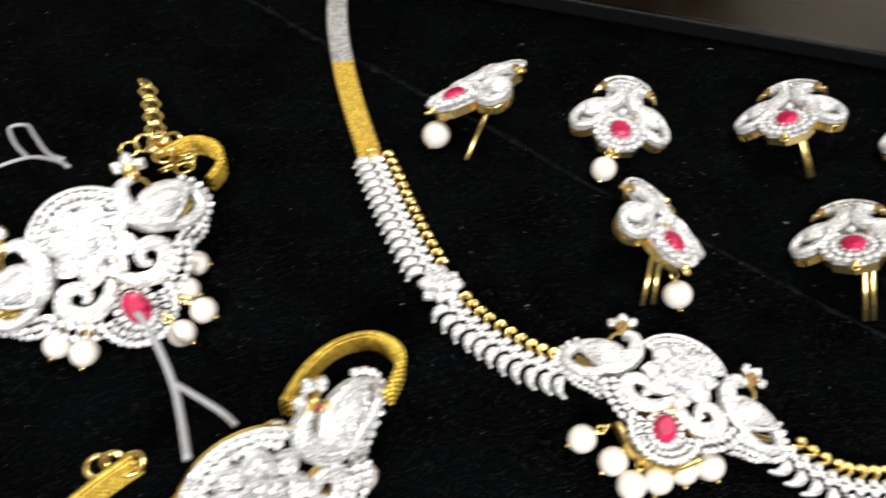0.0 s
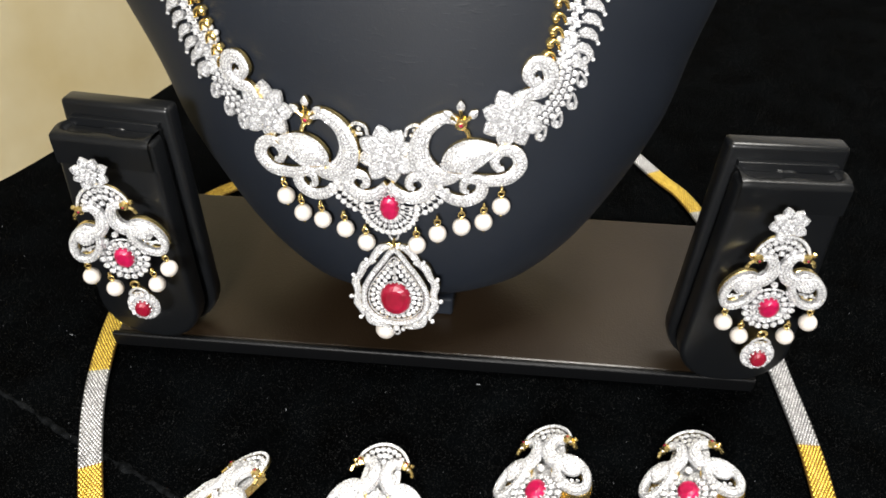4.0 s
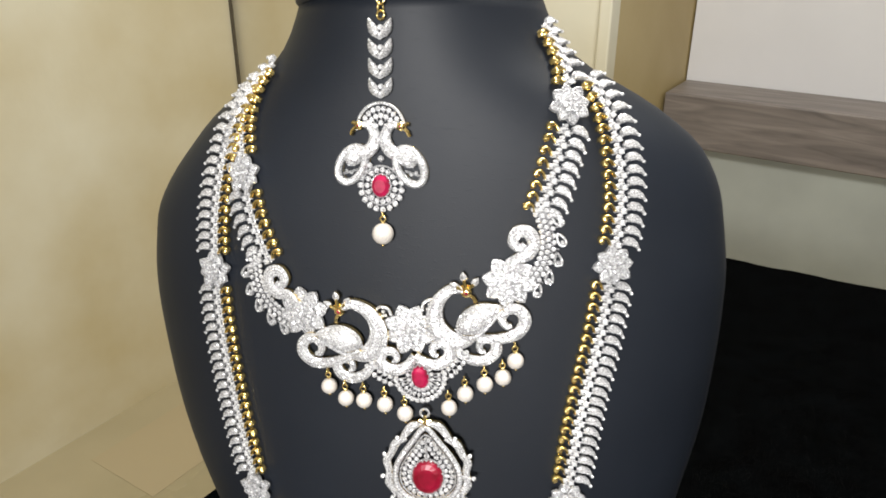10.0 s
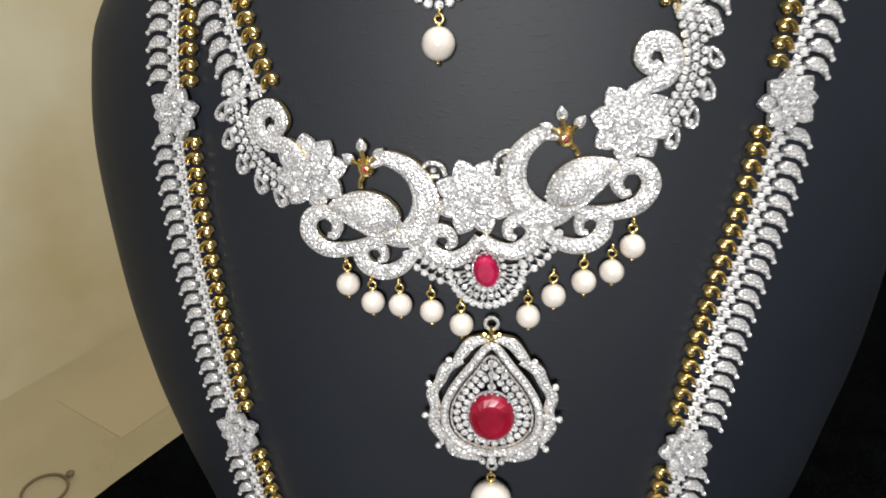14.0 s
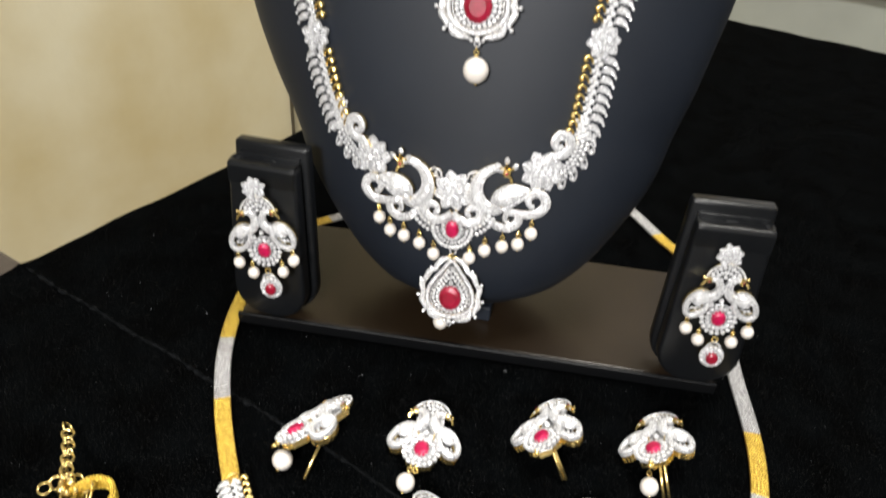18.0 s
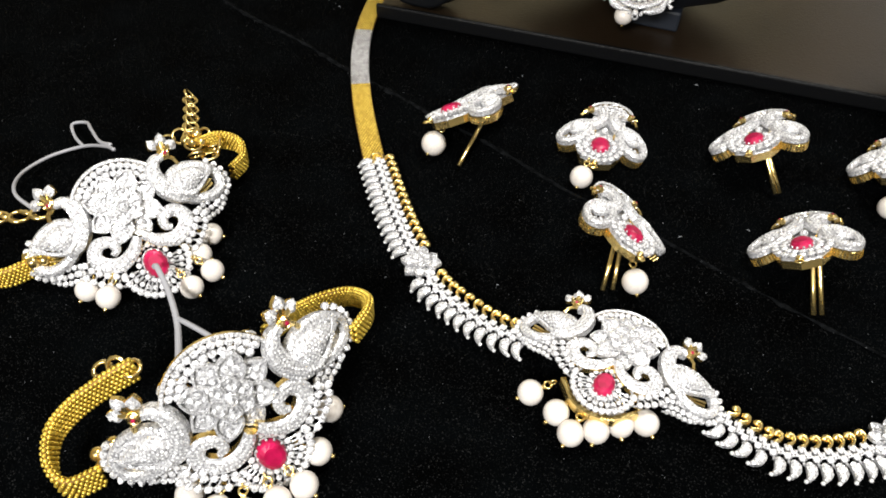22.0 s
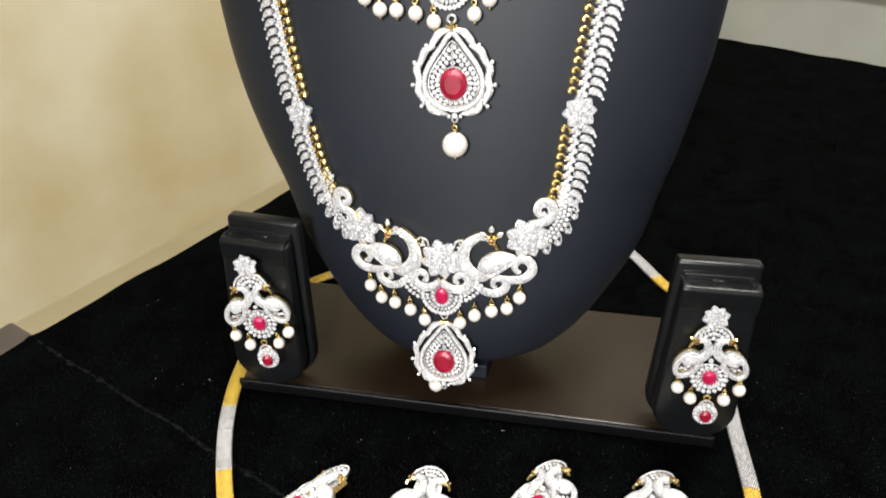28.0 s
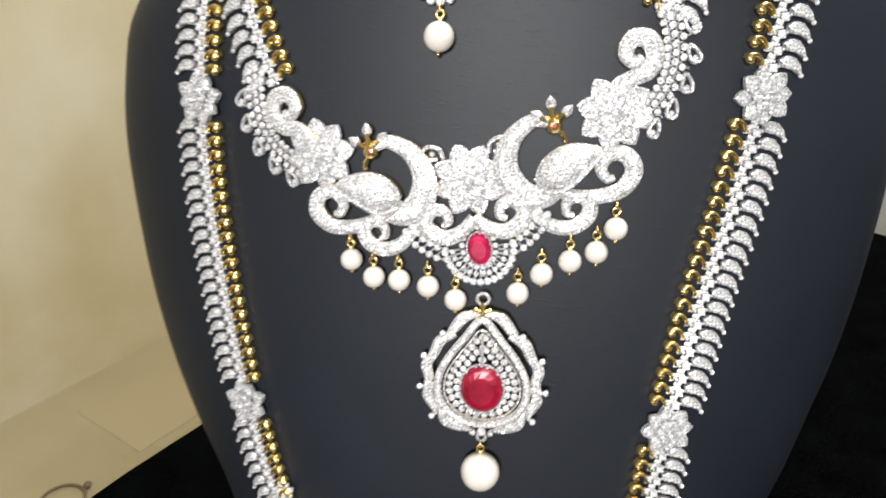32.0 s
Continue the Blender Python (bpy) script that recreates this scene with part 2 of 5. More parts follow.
def ribbon(bd, pts, widths, h, n=5, closed=False, top=0, side=1, stones=0.0, base=0.0, dome=0.72):
    """A domed band along a line: gold flanks, pale top, with stones set in it."""
    line = curve(pts, n, closed)
    count = len(line)
    if isinstance(widths, (int, float)):
        widths = [widths] * len(pts)
    ws = np.interp(np.linspace(0, 1, count), np.linspace(0, 1, len(widths)), widths)
    verts = []
    for i, p in enumerate(line):
        a, b = line[(i - 1) % count if closed else max(i - 1, 0)], line[(i + 1) % count if closed else min(i + 1, count - 1)]
        t = (b - a) / (np.linalg.norm(b - a) + 1e-9)
        nx, ny = -t[1], t[0]
        w = ws[i] / 2
        for off, up in ((-w, base), (-w, base + h * dome), (-w * 0.45, base + h), (w * 0.45, base + h), (w, base + h * dome), (w, base)):
            verts.append((p[0] + nx * off, p[1] + ny * off, up))
    faces, mats = [], []
    for i in range(count if closed else count - 1):
        j = (i + 1) % count
        for k in range(5):
            faces.append((i * 6 + k, i * 6 + k + 1, j * 6 + k + 1, j * 6 + k)[::-1])
            mats.append(side if k in (0, 4) else top)
    if not closed:
        faces += [(0, 1, 2, 3, 4, 5)[::-1], tuple((count - 1) * 6 + k for k in range(6))]
        mats += [side, side]
    bd.add(verts, faces, mats)
    if stones:
        for p, t in along(line, stones * 1.02, stones * 0.5):
            i = min(range(count), key=lambda q: (line[q][0] - p[0]) ** 2 + (line[q][1] - p[1]) ** 2)
            w = ws[i]
            rows = max(1, int((w - 0.2) / stones))
            for r in range(rows):
                off = (r - (rows - 1) / 2) * stones
                up = base + h * (1 - 0.28 * min(1, abs(off) / (w / 2)) ** 2) - 0.1
                stone(bd, p[0] - t[1] * off, p[1] + t[0] * off, up, stones * 0.96, rise=0.3)
    return bd


def stone(bd, x, y, z, d, mat=2, n=6, rise=0.42):
    turn = (x * 7.3 + y * 3.1) % 1.0
    tx, ty = 0.5 * (((x * 13.7 + y * 5.9) % 1.0) - 0.5), 0.5 * (((x * 4.1 + y * 17.3) % 1.0) - 0.5)
    ring = [(math.cos(2 * math.pi * (k + turn) / n), math.sin(2 * math.pi * (k + turn) / n)) for k in range(n)]
    r = d / 2
    verts = [(x + a * r, y + b * r, z) for a, b in ring] + [(x + a * r * 0.58, y + b * r * 0.58, z + r * (rise * 1.6 + a * tx + b * ty)) for a, b in ring]
    faces = [(k, (k + 1) % n, n + (k + 1) % n, n + k) for k in range(n)] + [tuple(range(n, 2 * n))]
    bd.add(verts, faces, mat)


def bead(bd, x, y, z, d, mat=2):
    """A round stone in a tapered cup, held by three claws."""
    turn = (x * 3.7 + y * 5.3) % 1.0
    r, n = d * 0.52, 7
    verts = []
    for q, up in ((0.7, -0.42), (1.0, 0.04), (0.98, 0.14), (0.58, 0.36)):
        verts += [(x + r * q * math.cos(2 * math.pi * (k + turn) / n), y + r * q * math.sin(2 * math.pi * (k + turn) / n), z + d * up) for k in range(n)]
    faces = [(i * n + k, i * n + (k + 1) % n, (i + 1) * n + (k + 1) % n, (i + 1) * n + k) for i in range(3) for k in range(n)]
    faces.append(tuple(range(3 * n, 4 * n)))
    bd.add(verts, faces, [0] * (2 * n) + [mat] * (n + 1))
    for k in range(3):
        a = 2 * math.pi * (k / 3 + turn)
        px, py, w = x + r * 0.92 * math.cos(a), y + r * 0.92 * math.sin(a), d * 0.12
        bd.add([(px + w * math.cos(a + b), py + w * math.sin(a + b), z) for b in (0, 2.1, 4.2)] + [(px, py, z + d * 0.42)], [(0, 1, 3), (1, 2, 3), (2, 0, 3)], 0)


def plate(bd, outline, h, inset=0.75, base=0.0, top=0, side=1, crown=0.25):
    """A raised plate with a bevelled, slightly crowned top."""
    n = len(outline)
    c = np.mean([np.array(p[:2], float) for p in outline], axis=0)
    verts = [(p[0], p[1], base) for p in outline] + [(p[0], p[1], base + h * 0.75) for p in outline]
    verts += [(c[0] + (p[0] - c[0]) * inset, c[1] + (p[1] - c[1]) * inset, base + h) for p in outline] + [(c[0], c[1], base + h * (1 + crown))]
    faces, mats = [], []
    for k in range(n):
        j = (k + 1) % n
        faces += [(k, j, n + j, n + k), (n + k, n + j, 2 * n + j, 2 * n + k), (2 * n + k, 2 * n + j, 3 * n)]
        mats += [side, top, top]
    bd.add(verts, faces, mats)
    return bd


def inside(x, y, outline):
    hit = False
    for (x0, y0), (x1, y1) in zip(outline, outline[1:] + outline[:1]):
        if (y0 > y) != (y1 > y) and x < x0 + (x1 - x0) * (y - y0) / (y1 - y0):
            hit = not hit
    return hit


def dome(bd, outline, h, base=0.0, pitch=1.0, top=0, side=0, mat=2):
    """A plump pad of that outline, paved with stones."""
    line = [(float(p[0]), float(p[1])) for p in curve(outline, 4, True)]
    n = len(line)
    cx, cy = sum(p[0] for p in line) / n, sum(p[1] for p in line) / n
    levels = ((1.0, 0.0), (1.0, 0.42), (0.86, 0.72), (0.6, 0.93), (0.3, 1.0))
    verts = [(cx + (x - cx) * s, cy + (y - cy) * s, base + h * t) for s, t in levels for x, y in line] + [(cx, cy, base + h * 1.02)]
    faces, mats = [], []
    for i in range(4):
        for k in range(n):
            j = (k + 1) % n
            faces.append((i * n + k, i * n + j, (i + 1) * n + j, (i + 1) * n + k))
            mats.append(side if i == 0 else top)
    faces += [(4 * n + k, 4 * n + (k + 1) % n, 5 * n) for k in range(n)]
    mats += [top] * n
    bd.add(verts, faces, mats)
    x0, x1, y0, y1 = min(p[0] for p in line), max(p[0] for p in line), min(p[1] for p in line), max(p[1] for p in line)
    j, y = 0, y0 + pitch * 0.4
    while y < y1:
        x = x0 + pitch * (0.5 if j % 2 else 0.0)
        while x < x1:
            if inside(x, y, line):
                lo, hi = 0.0, 1.0
                for s in (0.15, 0.3, 0.45, 0.6, 0.7, 0.8, 0.9, 0.96):
                    if inside(cx + (x - cx) / s, cy + (y - cy) / s, line):
                        hi = s
                        break
                t = float(np.interp(hi, (0, 0.3, 0.6, 0.86, 1.0), (1.02, 1.0, 0.93, 0.72, 0.42)))
                if hi < 1.0:
                    stone(bd, x, y, base + h * t - 0.05, pitch * 0.98, mat, rise=0.3)
            x += pitch
        y += pitch * 0.87
        j += 1
    return bd


def ball(bd, x, y, z, r, mat=0, n=10, m=6, sz=1.0):
    verts = [(x, y, z - r * sz)]
    for i in range(1, m):
        a = math.pi * i / m
        verts += [(x + r * math.sin(a) * math.cos(2 * math.pi * k / n), y + r * math.sin(a) * math.sin(2 * math.pi * k / n), z - r * sz * math.cos(a)) for k in range(n)]
    verts.append((x, y, z + r * sz))
    faces = [(0, 1 + (k + 1) % n, 1 + k) for k in range(n)]
    for i in range(m - 2):
        for k in range(n):
            a, b = 1 + i * n + k, 1 + i * n + (k + 1) % n
            faces.append((a, b, b + n, a + n))
    last = 1 + (m - 2) * n
    faces += [(last + k, last + (k + 1) % n, len(verts) - 1) for k in range(n)]
    bd.add(verts, faces, mat)
    return bd


def tube(bd, pts, r, mat=0, n=6, smooth_steps=0, closed=False):
    """A round wire through 3D points."""
    line = curve(pts, smooth_steps, closed) if smooth_steps else [np.array(p, float) for p in pts]
    count = len(line)
    verts, last = [], None
    for i, p in enumerate(line):
        a, b = line[(i - 1) % count if closed else max(i - 1, 0)], line[(i + 1) % count if closed else min(i + 1, count - 1)]
        t = (b - a) / (np.linalg.norm(b - a) + 1e-12)
        if last is None:
            last = np.array((0, 0, 1.0)) if abs(t[2]) < 0.9 else np.array((1.0, 0, 0))
        last = last - t * (last @ t)
        last /= np.linalg.norm(last) + 1e-12
        side = np.cross(t, last)
        for k in range(n):
            q = 2 * math.pi * k / n
            verts.append(p + r * (math.cos(q) * last + math.sin(q) * side))
    faces = []
    for i in range(count if closed else count - 1):
        j = (i + 1) % count
        faces += [(i * n + k, i * n + (k + 1) % n, j * n + (k + 1) % n, j * n + k) for k in range(n)]
    if not closed:
        faces += [tuple(range(n))[::-1], tuple((count - 1) * n + k for k in range(n))]
    bd.add(verts, faces, mat)
    return bd


def ring(bd, x, y, z, r, wire_r, mat=0, axis="z", n=12):
    pts = []
    for k in range(n):
        a = 2 * math.pi * k / n
        c, s = r * math.cos(a), r * math.sin(a)
        pts.append({"z": (x + c, y + s, z), "x": (x, y + c, z + s), "y": (x + c, y, z + s)}[axis])
    return tube(bd, pts, wire_r, mat, 5, closed=True)


def gem(bd, x, y, z, rx, ry, h, mat=0, n=14):
    """A cut stone: girdle, faceted crown and table."""
    levels = ((1.0, 0.0), (1.0, 0.3), (0.86, 0.76), (0.6, 1.0))
    verts = [(x + rx * s * math.cos(2 * math.pi * (k + 0.5 * (i % 2)) / n), y + ry * s * math.sin(2 * math.pi * (k + 0.5 * (i % 2)) / n), z + h * t) for i, (s, t) in enumerate(levels) for k in range(n)]
    faces = [(i * n + k, i * n + (k + 1) % n, (i + 1) * n + (k + 1) % n, (i + 1) * n + k) for i in range(3) for k in range(n)]
    faces.append(tuple(range(3 * n, 4 * n)))
    bd.add(verts, faces, mat)
    return bd


def leaf(x0, y0, x1, y1, width, n=5, bend=0.0):
    """The outline of a pointed leaf from its base to its tip."""
    d = np.array((x1 - x0, y1 - y0), float)
    nrm = np.array((-d[1], d[0])) / (np.linalg.norm(d) + 1e-9)
    shape = ((0.0, 0.25), (0.22, 0.85), (0.45, 1.0), (0.7, 0.72), (0.9, 0.28), (1.0, 0.0))
    left = [(x0, y0) + d * t + nrm * (width / 2 * s + bend * math.sin(t * math.pi)) for t, s in shape]
    right = [(x0, y0) + d * t + nrm * (-width / 2 * s + bend * math.sin(t * math.pi)) for t, s in shape[:-1]]
    return right + left[::-1]


def rounded_box(sx, sy, sz, bevel, segments=2):
    bm = bmesh.new()
    bmesh.ops.create_cube(bm, size=1)
    bmesh.ops.scale(bm, vec=(sx, sy, sz), verts=bm.verts)
    if bevel:
        bmesh.ops.bevel(bm, geom=bm.edges[:], offset=bevel, segments=segments, profile=0.5, affect="EDGES")
    me = bpy.data.meshes.new("box")
    bm.to_mesh(me)
    bm.free()
    return me


# ---- objects: a thing is an empty or a mesh, its parts hang under it ----
PLACE = {}


def thing(name, m, label, category, group="", kind="", data=None):
    ob = tagged(new(name, data), label, category, group, kind)
    ob.matrix_basis = m
    PLACE[ob] = m
    return ob


def part(name, me, parent, m, label="", kind=""):
    ob = new(name, me)
    ob.parent = parent
    ob.matrix_basis = PLACE[parent].inverted() @ m
    PLACE[ob] = m
    if label or kind:
        tagged(ob, label, kind=kind)
    return ob


def structure(name, me, mat, m=None, label="", category=""):
    if mat:
        me.materials.clear()
        me.materials.append(mat)
    return thing(name, m or Matrix(), label, category, kind="structure", data=me)


CACHE = {}


def cached(key, make):
    if key not in CACHE:
        CACHE[key] = make()
    return CACHE[key]


class Surface:
    """A curved or flat face that jewellery lies on: at(u, v) gives a place in metres from millimetres."""

    def __init__(self, at):
        self.at = at

    def spot(self, u, v, turn=0.0, lift=0.0, size=1.0):
        e = 0.5
        p = Vector(self.at(u, v))
        du = (Vector(self.at(u + e, v)) - Vector(self.at(u - e, v))).normalized()
        dv = Vector(self.at(u, v + e)) - Vector(self.at(u, v - e))
        dv = (dv - du * du.dot(dv)).normalized()
        n = du.cross(dv)
        c, s = math.cos(radians(turn)), math.sin(radians(turn))
        x, y = du * c + dv * s, dv * c - du * s
        p = p + n * lift * MM
        return Matrix(((x.x, y.x, n.x, p.x), (x.y, y.y, n.y, p.y), (x.z, y.z, n.z, p.z), (0, 0, 0, 1))) @ Matrix.Diagonal((size, size, size, 1))


class Patch:
    """A motif's own place on a surface: its centre, turn and size."""

    def __init__(self, surface, u, v, turn=0.0, size=1.0, lift=0.0):
        self.s, self.u, self.v, self.turn, self.size, self.lift = surface, u, v, turn, size, lift

    def spot(self, u, v, turn=0.0, lift=0.0, size=1.0):
        c, s = math.cos(radians(self.turn)), math.sin(radians(self.turn))
        u, v = u * self.size, v * self.size
        return self.s.spot(self.u + u * c - v * s, self.v + u * s + v * c, self.turn + turn, self.lift + lift * self.size, self.size * size)


def plane(origin, right, up, bend=0.0):
    """A flat face, or one bent back round its up direction with a radius in millimetres."""
    o, up = Vector(origin), Vector(up).normalized()
    right = (Vector(right) - up * up.dot(Vector(right))).normalized()
    n = right.cross(up)

    def at(u, v):
        if bend:
            return o + (right * math.sin(u / bend) * bend + up * v + n * (math.cos(u / bend) - 1) * bend) * MM
        return o + (right * u + up * v) * MM
    return Surface(at)


# ---- the room: walls run along AX (away) and BX (to the right) ----
AX, BX = Vector((0.412, 0.911, 0)), Vector((0.911, -0.412, 0))
FLOOR_Z, CEIL_Z = -0.9, 1.7
ROOM = Matrix(((BX.x, AX.x, 0, 0), (BX.y, AX.y, 0, 0), (0, 0, 1, 0), (0, 0, 0, 1)))


def box_between(b0, b1, a0, a1, z0, z1, bevel=0.0):
    me = rounded_box(b1 - b0, a1 - a0, z1 - z0, bevel)
    me.transform(Matrix.Translation(((b0 + b1) / 2, (a0 + a1) / 2, (z0 + z1) / 2)))
    return me


structure("floor", box_between(-1.65, 3.1, -2.7, 2.6, FLOOR_Z - 0.1, FLOOR_Z), FLOOR, ROOM, "beige glossy floor", "floor")
structure("ceiling", box_between(-1.65, 3.1, -2.7, 2.6, CEIL_Z, CEIL_Z + 0.1), WHITE_WALL, ROOM, "plain white ceiling", "ceiling")
structure("wall_west", box_between(-1.65, -1.55, -2.7, 1.305, FLOOR_Z, CEIL_Z), WALL, ROOM, "cream painted wall with faint stains", "wall")
structure("wall_north", box_between(-1.65, -0.47, 1.315, 1.415, FLOOR_Z, CEIL_Z), WALL, ROOM, "cream painted wall behind the table", "wall")
structure("wall_return", box_between(-0.57, -0.475, 1.417, 2.3, FLOOR_Z, CEIL_Z), SHADED_CREAM, ROOM, "ochre painted return wall", "wall")
structure("trim_corner", box_between(-0.472, -0.445, 1.30, 1.33, FLOOR_Z, CEIL_Z, 0.004), WALL, ROOM, "rounded cream corner bead", "trim")
structure("seam", box_between(-1.549, -1.542, 1.297, 1.304, FLOOR_Z, CEIL_Z), DARK, ROOM, "dark gap in the wall corner", "trim")
structure("wall_alcove", box_between(-0.47, 3.1, 2.025, 2.125, FLOOR_Z, CEIL_Z), WHITE_WALL, ROOM, "white painted wall above the ledge", "wall")
structure("wall_east", box_between(3.0, 3.1, -2.7, 2.0, FLOOR_Z, CEIL_Z), WHITE_WALL, ROOM, "plain white wall", "wall")
structure("wall_south", box_between(-1.65, 3.1, -2.8, -2.7, FLOOR_Z, CEIL_Z), WHITE_WALL, ROOM, "plain white wall", "wall")
ledge = structure("ledge", box_between(-0.468, 2.95, 1.82, 2.022, -0.214, -0.071, 0.004), GREY_WOOD, ROOM, "grey wood-grained ledge along the wall", "ledge")
structure("ledge_front", box_between(-0.466, 2.95, 1.84, 2.02, FLOOR_Z, -0.217), PANEL, ROOM, "grey-green painted panel under the ledge", "panel")
bd = Build()
ring(bd, 0, 0, 2, 44, 3.2, 0, "z", 32)
ball(bd, 52, 16, 8, 9, 0, 10, 6, 0.6)
thing("cable_ring", Matrix.Translation((-0.928, 0.862, FLOOR_Z + 0.004)) @ pose(0, 0, 0, 0, 0, 40), "brown ring of cable lying on the floor", "cable", data=bd.mesh("cable_ring", [material("brown_cable", (0.20, 0.155, 0.095), 0.6)]))
# Thin pale sheet laid over the paler patch of floor.
paper = rounded_box(0.5, 0.24, 0.0012, 0.0004, 1)
paper.materials.append(material("pale_sheet_tone", (0.50, 0.42, 0.27), 0.45))
thing("pale_sheet", Matrix.Translation((-0.86, 1.31, FLOOR_Z + 0.0008)) @ pose(0, 0, 0, 0, 0, 66), "pale sheet of paper on the floor", "paper", data=paper)

# ---- tables and velvet ----
E1, E2 = Vector((0.36, 0.933, 0)), Vector((0.933, -0.36, 0))
VEL = Matrix(((E2.x, E1.x, 0, 0), (E2.y, E1.y, 0, 0), (0, 0, 1, 0), (0, 0, 0, 1)))
EDGE_L, EDGE_B, FOLD = -0.2390, 0.655, -0.0905


def table(name, b0, b1, a0, a1, top):
    t = thing(name, VEL @ Matrix.Translation(((b0 + b1) / 2, (a0 + a1) / 2, FLOOR_Z)), "grey laminate table under black velvet", "table")
    me = box_between(b0, b1, a0, a1, top - 0.025, top, 0.002)
    me.materials.append(LAMINATE)
    part("tabletop", me, t, VEL)
    leg = rounded_box(0.05, 0.05, top - 0.026 - FLOOR_Z, 0.004)
    leg.materials.append(LAMINATE)
    for b in (b0 + 0.06, b1 - 0.06):
        for a in (a0 + 0.06, a1 - 0.06):
            part("leg", leg, t, VEL @ Matrix.Translation((b, a, (top - 0.026 + FLOOR_Z) / 2)))


table("table", -0.275, 1.2, -0.9, FOLD + 0.006, -0.0065)
table("table", EDGE_L + 0.015, 1.2, FOLD + 0.010, EDGE_B - 0.006, -0.0065)


def velvet_cloth():
    """One sheet with a soft crease over the joint of the tables, falling over two edges."""
    def spread(lo, hi, fine_lo, fine_hi, fine, coarse):
        out, x = [], lo
        while x < hi:
            out.append(x)
            x += fine if fine_lo - 0.02 < x < fine_hi else coarse
        return out + [hi]
    bs = [EDGE_L - 0.006] + spread(EDGE_L, 1.1, EDGE_L, 0.32, 0.006, 0.04)
    as_ = sorted(set(spread(-0.85, EDGE_B, -0.40, 0.25, 0.006, 0.03) + [FOLD - 0.003, FOLD, FOLD + 0.003])) + [EDGE_B + 0.006]
    hang = (-0.004, -0.05, -0.2, -0.35)
    verts, nb = [], len(bs) + 4
    rows = [(a, 0.0) for a in as_] + [(EDGE_B + 0.008, h) for h in hang]
    for a, drop_a in rows:
        cols = [(EDGE_L - 0.008, h) for h in hang[::-1]] + [(b, 0.0) for b in bs]
        for b, drop_b in cols:
            z = 0.0006 * noise.noise(Vector((b * 60, a * 60, 0))) + 0.0009 * noise.noise(Vector((b * 14, a * 14, 3)))
            z += 0.0016 * math.exp(-((a - FOLD - 0.003 * noise.noise(Vector((b * 20, 0, 7)))) / 0.0025) ** 2) * (0.65 + 0.5 * noise.noise(Vector((b * 30, 1, 5))))
            sway = 0.004 * noise.noise(Vector((b * 22, a * 22, 9)))
            z = min(z, 0.002) - 0.0012
            x, y = b, a
            if drop_b:
                z, x = drop_b, b + sway * min(1, -drop_b * 10)
            if drop_a:
                z, y = min(z, drop_a), a + sway * min(1, -drop_a * 10)
            if a >= EDGE_B or b <= EDGE_L:
                x += sway * 0.6 if b <= EDGE_L else 0
                y += sway * 0.6 if a >= EDGE_B else 0
            x += 0.008 * math.sin(math.pi * min(max((a - FOLD) / 0.42, 0), 1)) * max(0.0, 1 - (b - EDGE_L) / 0.05)
            verts.append((x, y, z))
    faces = [(i * nb + k, i * nb + k + 1, (i + 1) * nb + k + 1, (i + 1) * nb + k) for i in range(len(rows) - 1) for k in range(nb - 1)]
    bd = Build().add(verts, faces, 0)
    return bd.mesh("velvet_cloth", [VELVET], True, 1.0)


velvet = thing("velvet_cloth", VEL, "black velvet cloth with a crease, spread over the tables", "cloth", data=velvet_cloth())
WORN = material("worn_velvet", (0.008, 0.009, 0.010), 1.0, 0.0, Specular_IOR_Level=0.02)
vary(WORN, 330, (0.0002, 0.0003, 0.0003), (0.0065, 0.0071, 0.0078), 8)
relief(WORN, 1400, 0.0008, 0.8)


def crease_ridge():
    """The rubbed nap along the crest of the crease, fading out across the cloth."""
    bd = Build()
    bs = np.arange(EDGE_L * 1000 + 4, 190, 1.5)
    verts = []
    for b in bs:
        a = FOLD * 1000 + 3 * noise.noise(Vector((b * 0.02, 0, 7))) + 0.5 * noise.noise(Vector((b * 0.35, 4, 2)))
        w = max(0.05, (1.0 + 1.5 * noise.noise(Vector((b * 0.16, 2, 1)))) * (1 - 0.7 * max(0, b + 60) / 250))
        crest = (0.65 + 0.5 * noise.noise(Vector((b * 0.03, 1, 5)))) * 1.6
        z = min(crest + 0.3, 2.0) - 1.2 + 0.25
        verts += [(b, a - w, z - 0.5), (b, a - w * 0.3, z), (b, a + w * 0.3, z), (b, a + w, z - 0.5)]
    faces = [(i * 4 + k, i * 4 + 4 + k, i * 4 + 5 + k, i * 4 + 1 + k) for i in range(len(bs) - 1) for k in range(3)]
    return bd.add(verts, faces, 0).mesh("crease", [WORN], True)


part("crease", crease_ridge(), velvet, VEL, "rubbed grey crease line")

lint = Build()
rng = random.Random(4)
for _ in range(1500):
    x, y = rng.uniform(-240, 300), rng.uniform(-330, 60)
    if -125 < x < 125 and y > -6:
        continue
    r = rng.uniform(0.04, 0.10) if rng.random() < 0.985 else rng.uniform(0.14, 0.3)
    a = rng.uniform(0, 3.14)
    l = r * rng.uniform(1, 3)
    tube(lint, [(x - l * math.cos(a), y - l * math.sin(a), 0.35), (x, y, 0.6), (x + l * math.cos(a), y + l * math.sin(a), 0.35)], r * 0.6, 0, 4)
thing("lint", Matrix(), "tiny pale specks of lint on the velvet", "lint", kind="stuff", data=lint.mesh("lint", [material("lint_fibre", (0.17, 0.18, 0.19), 0.8)]))

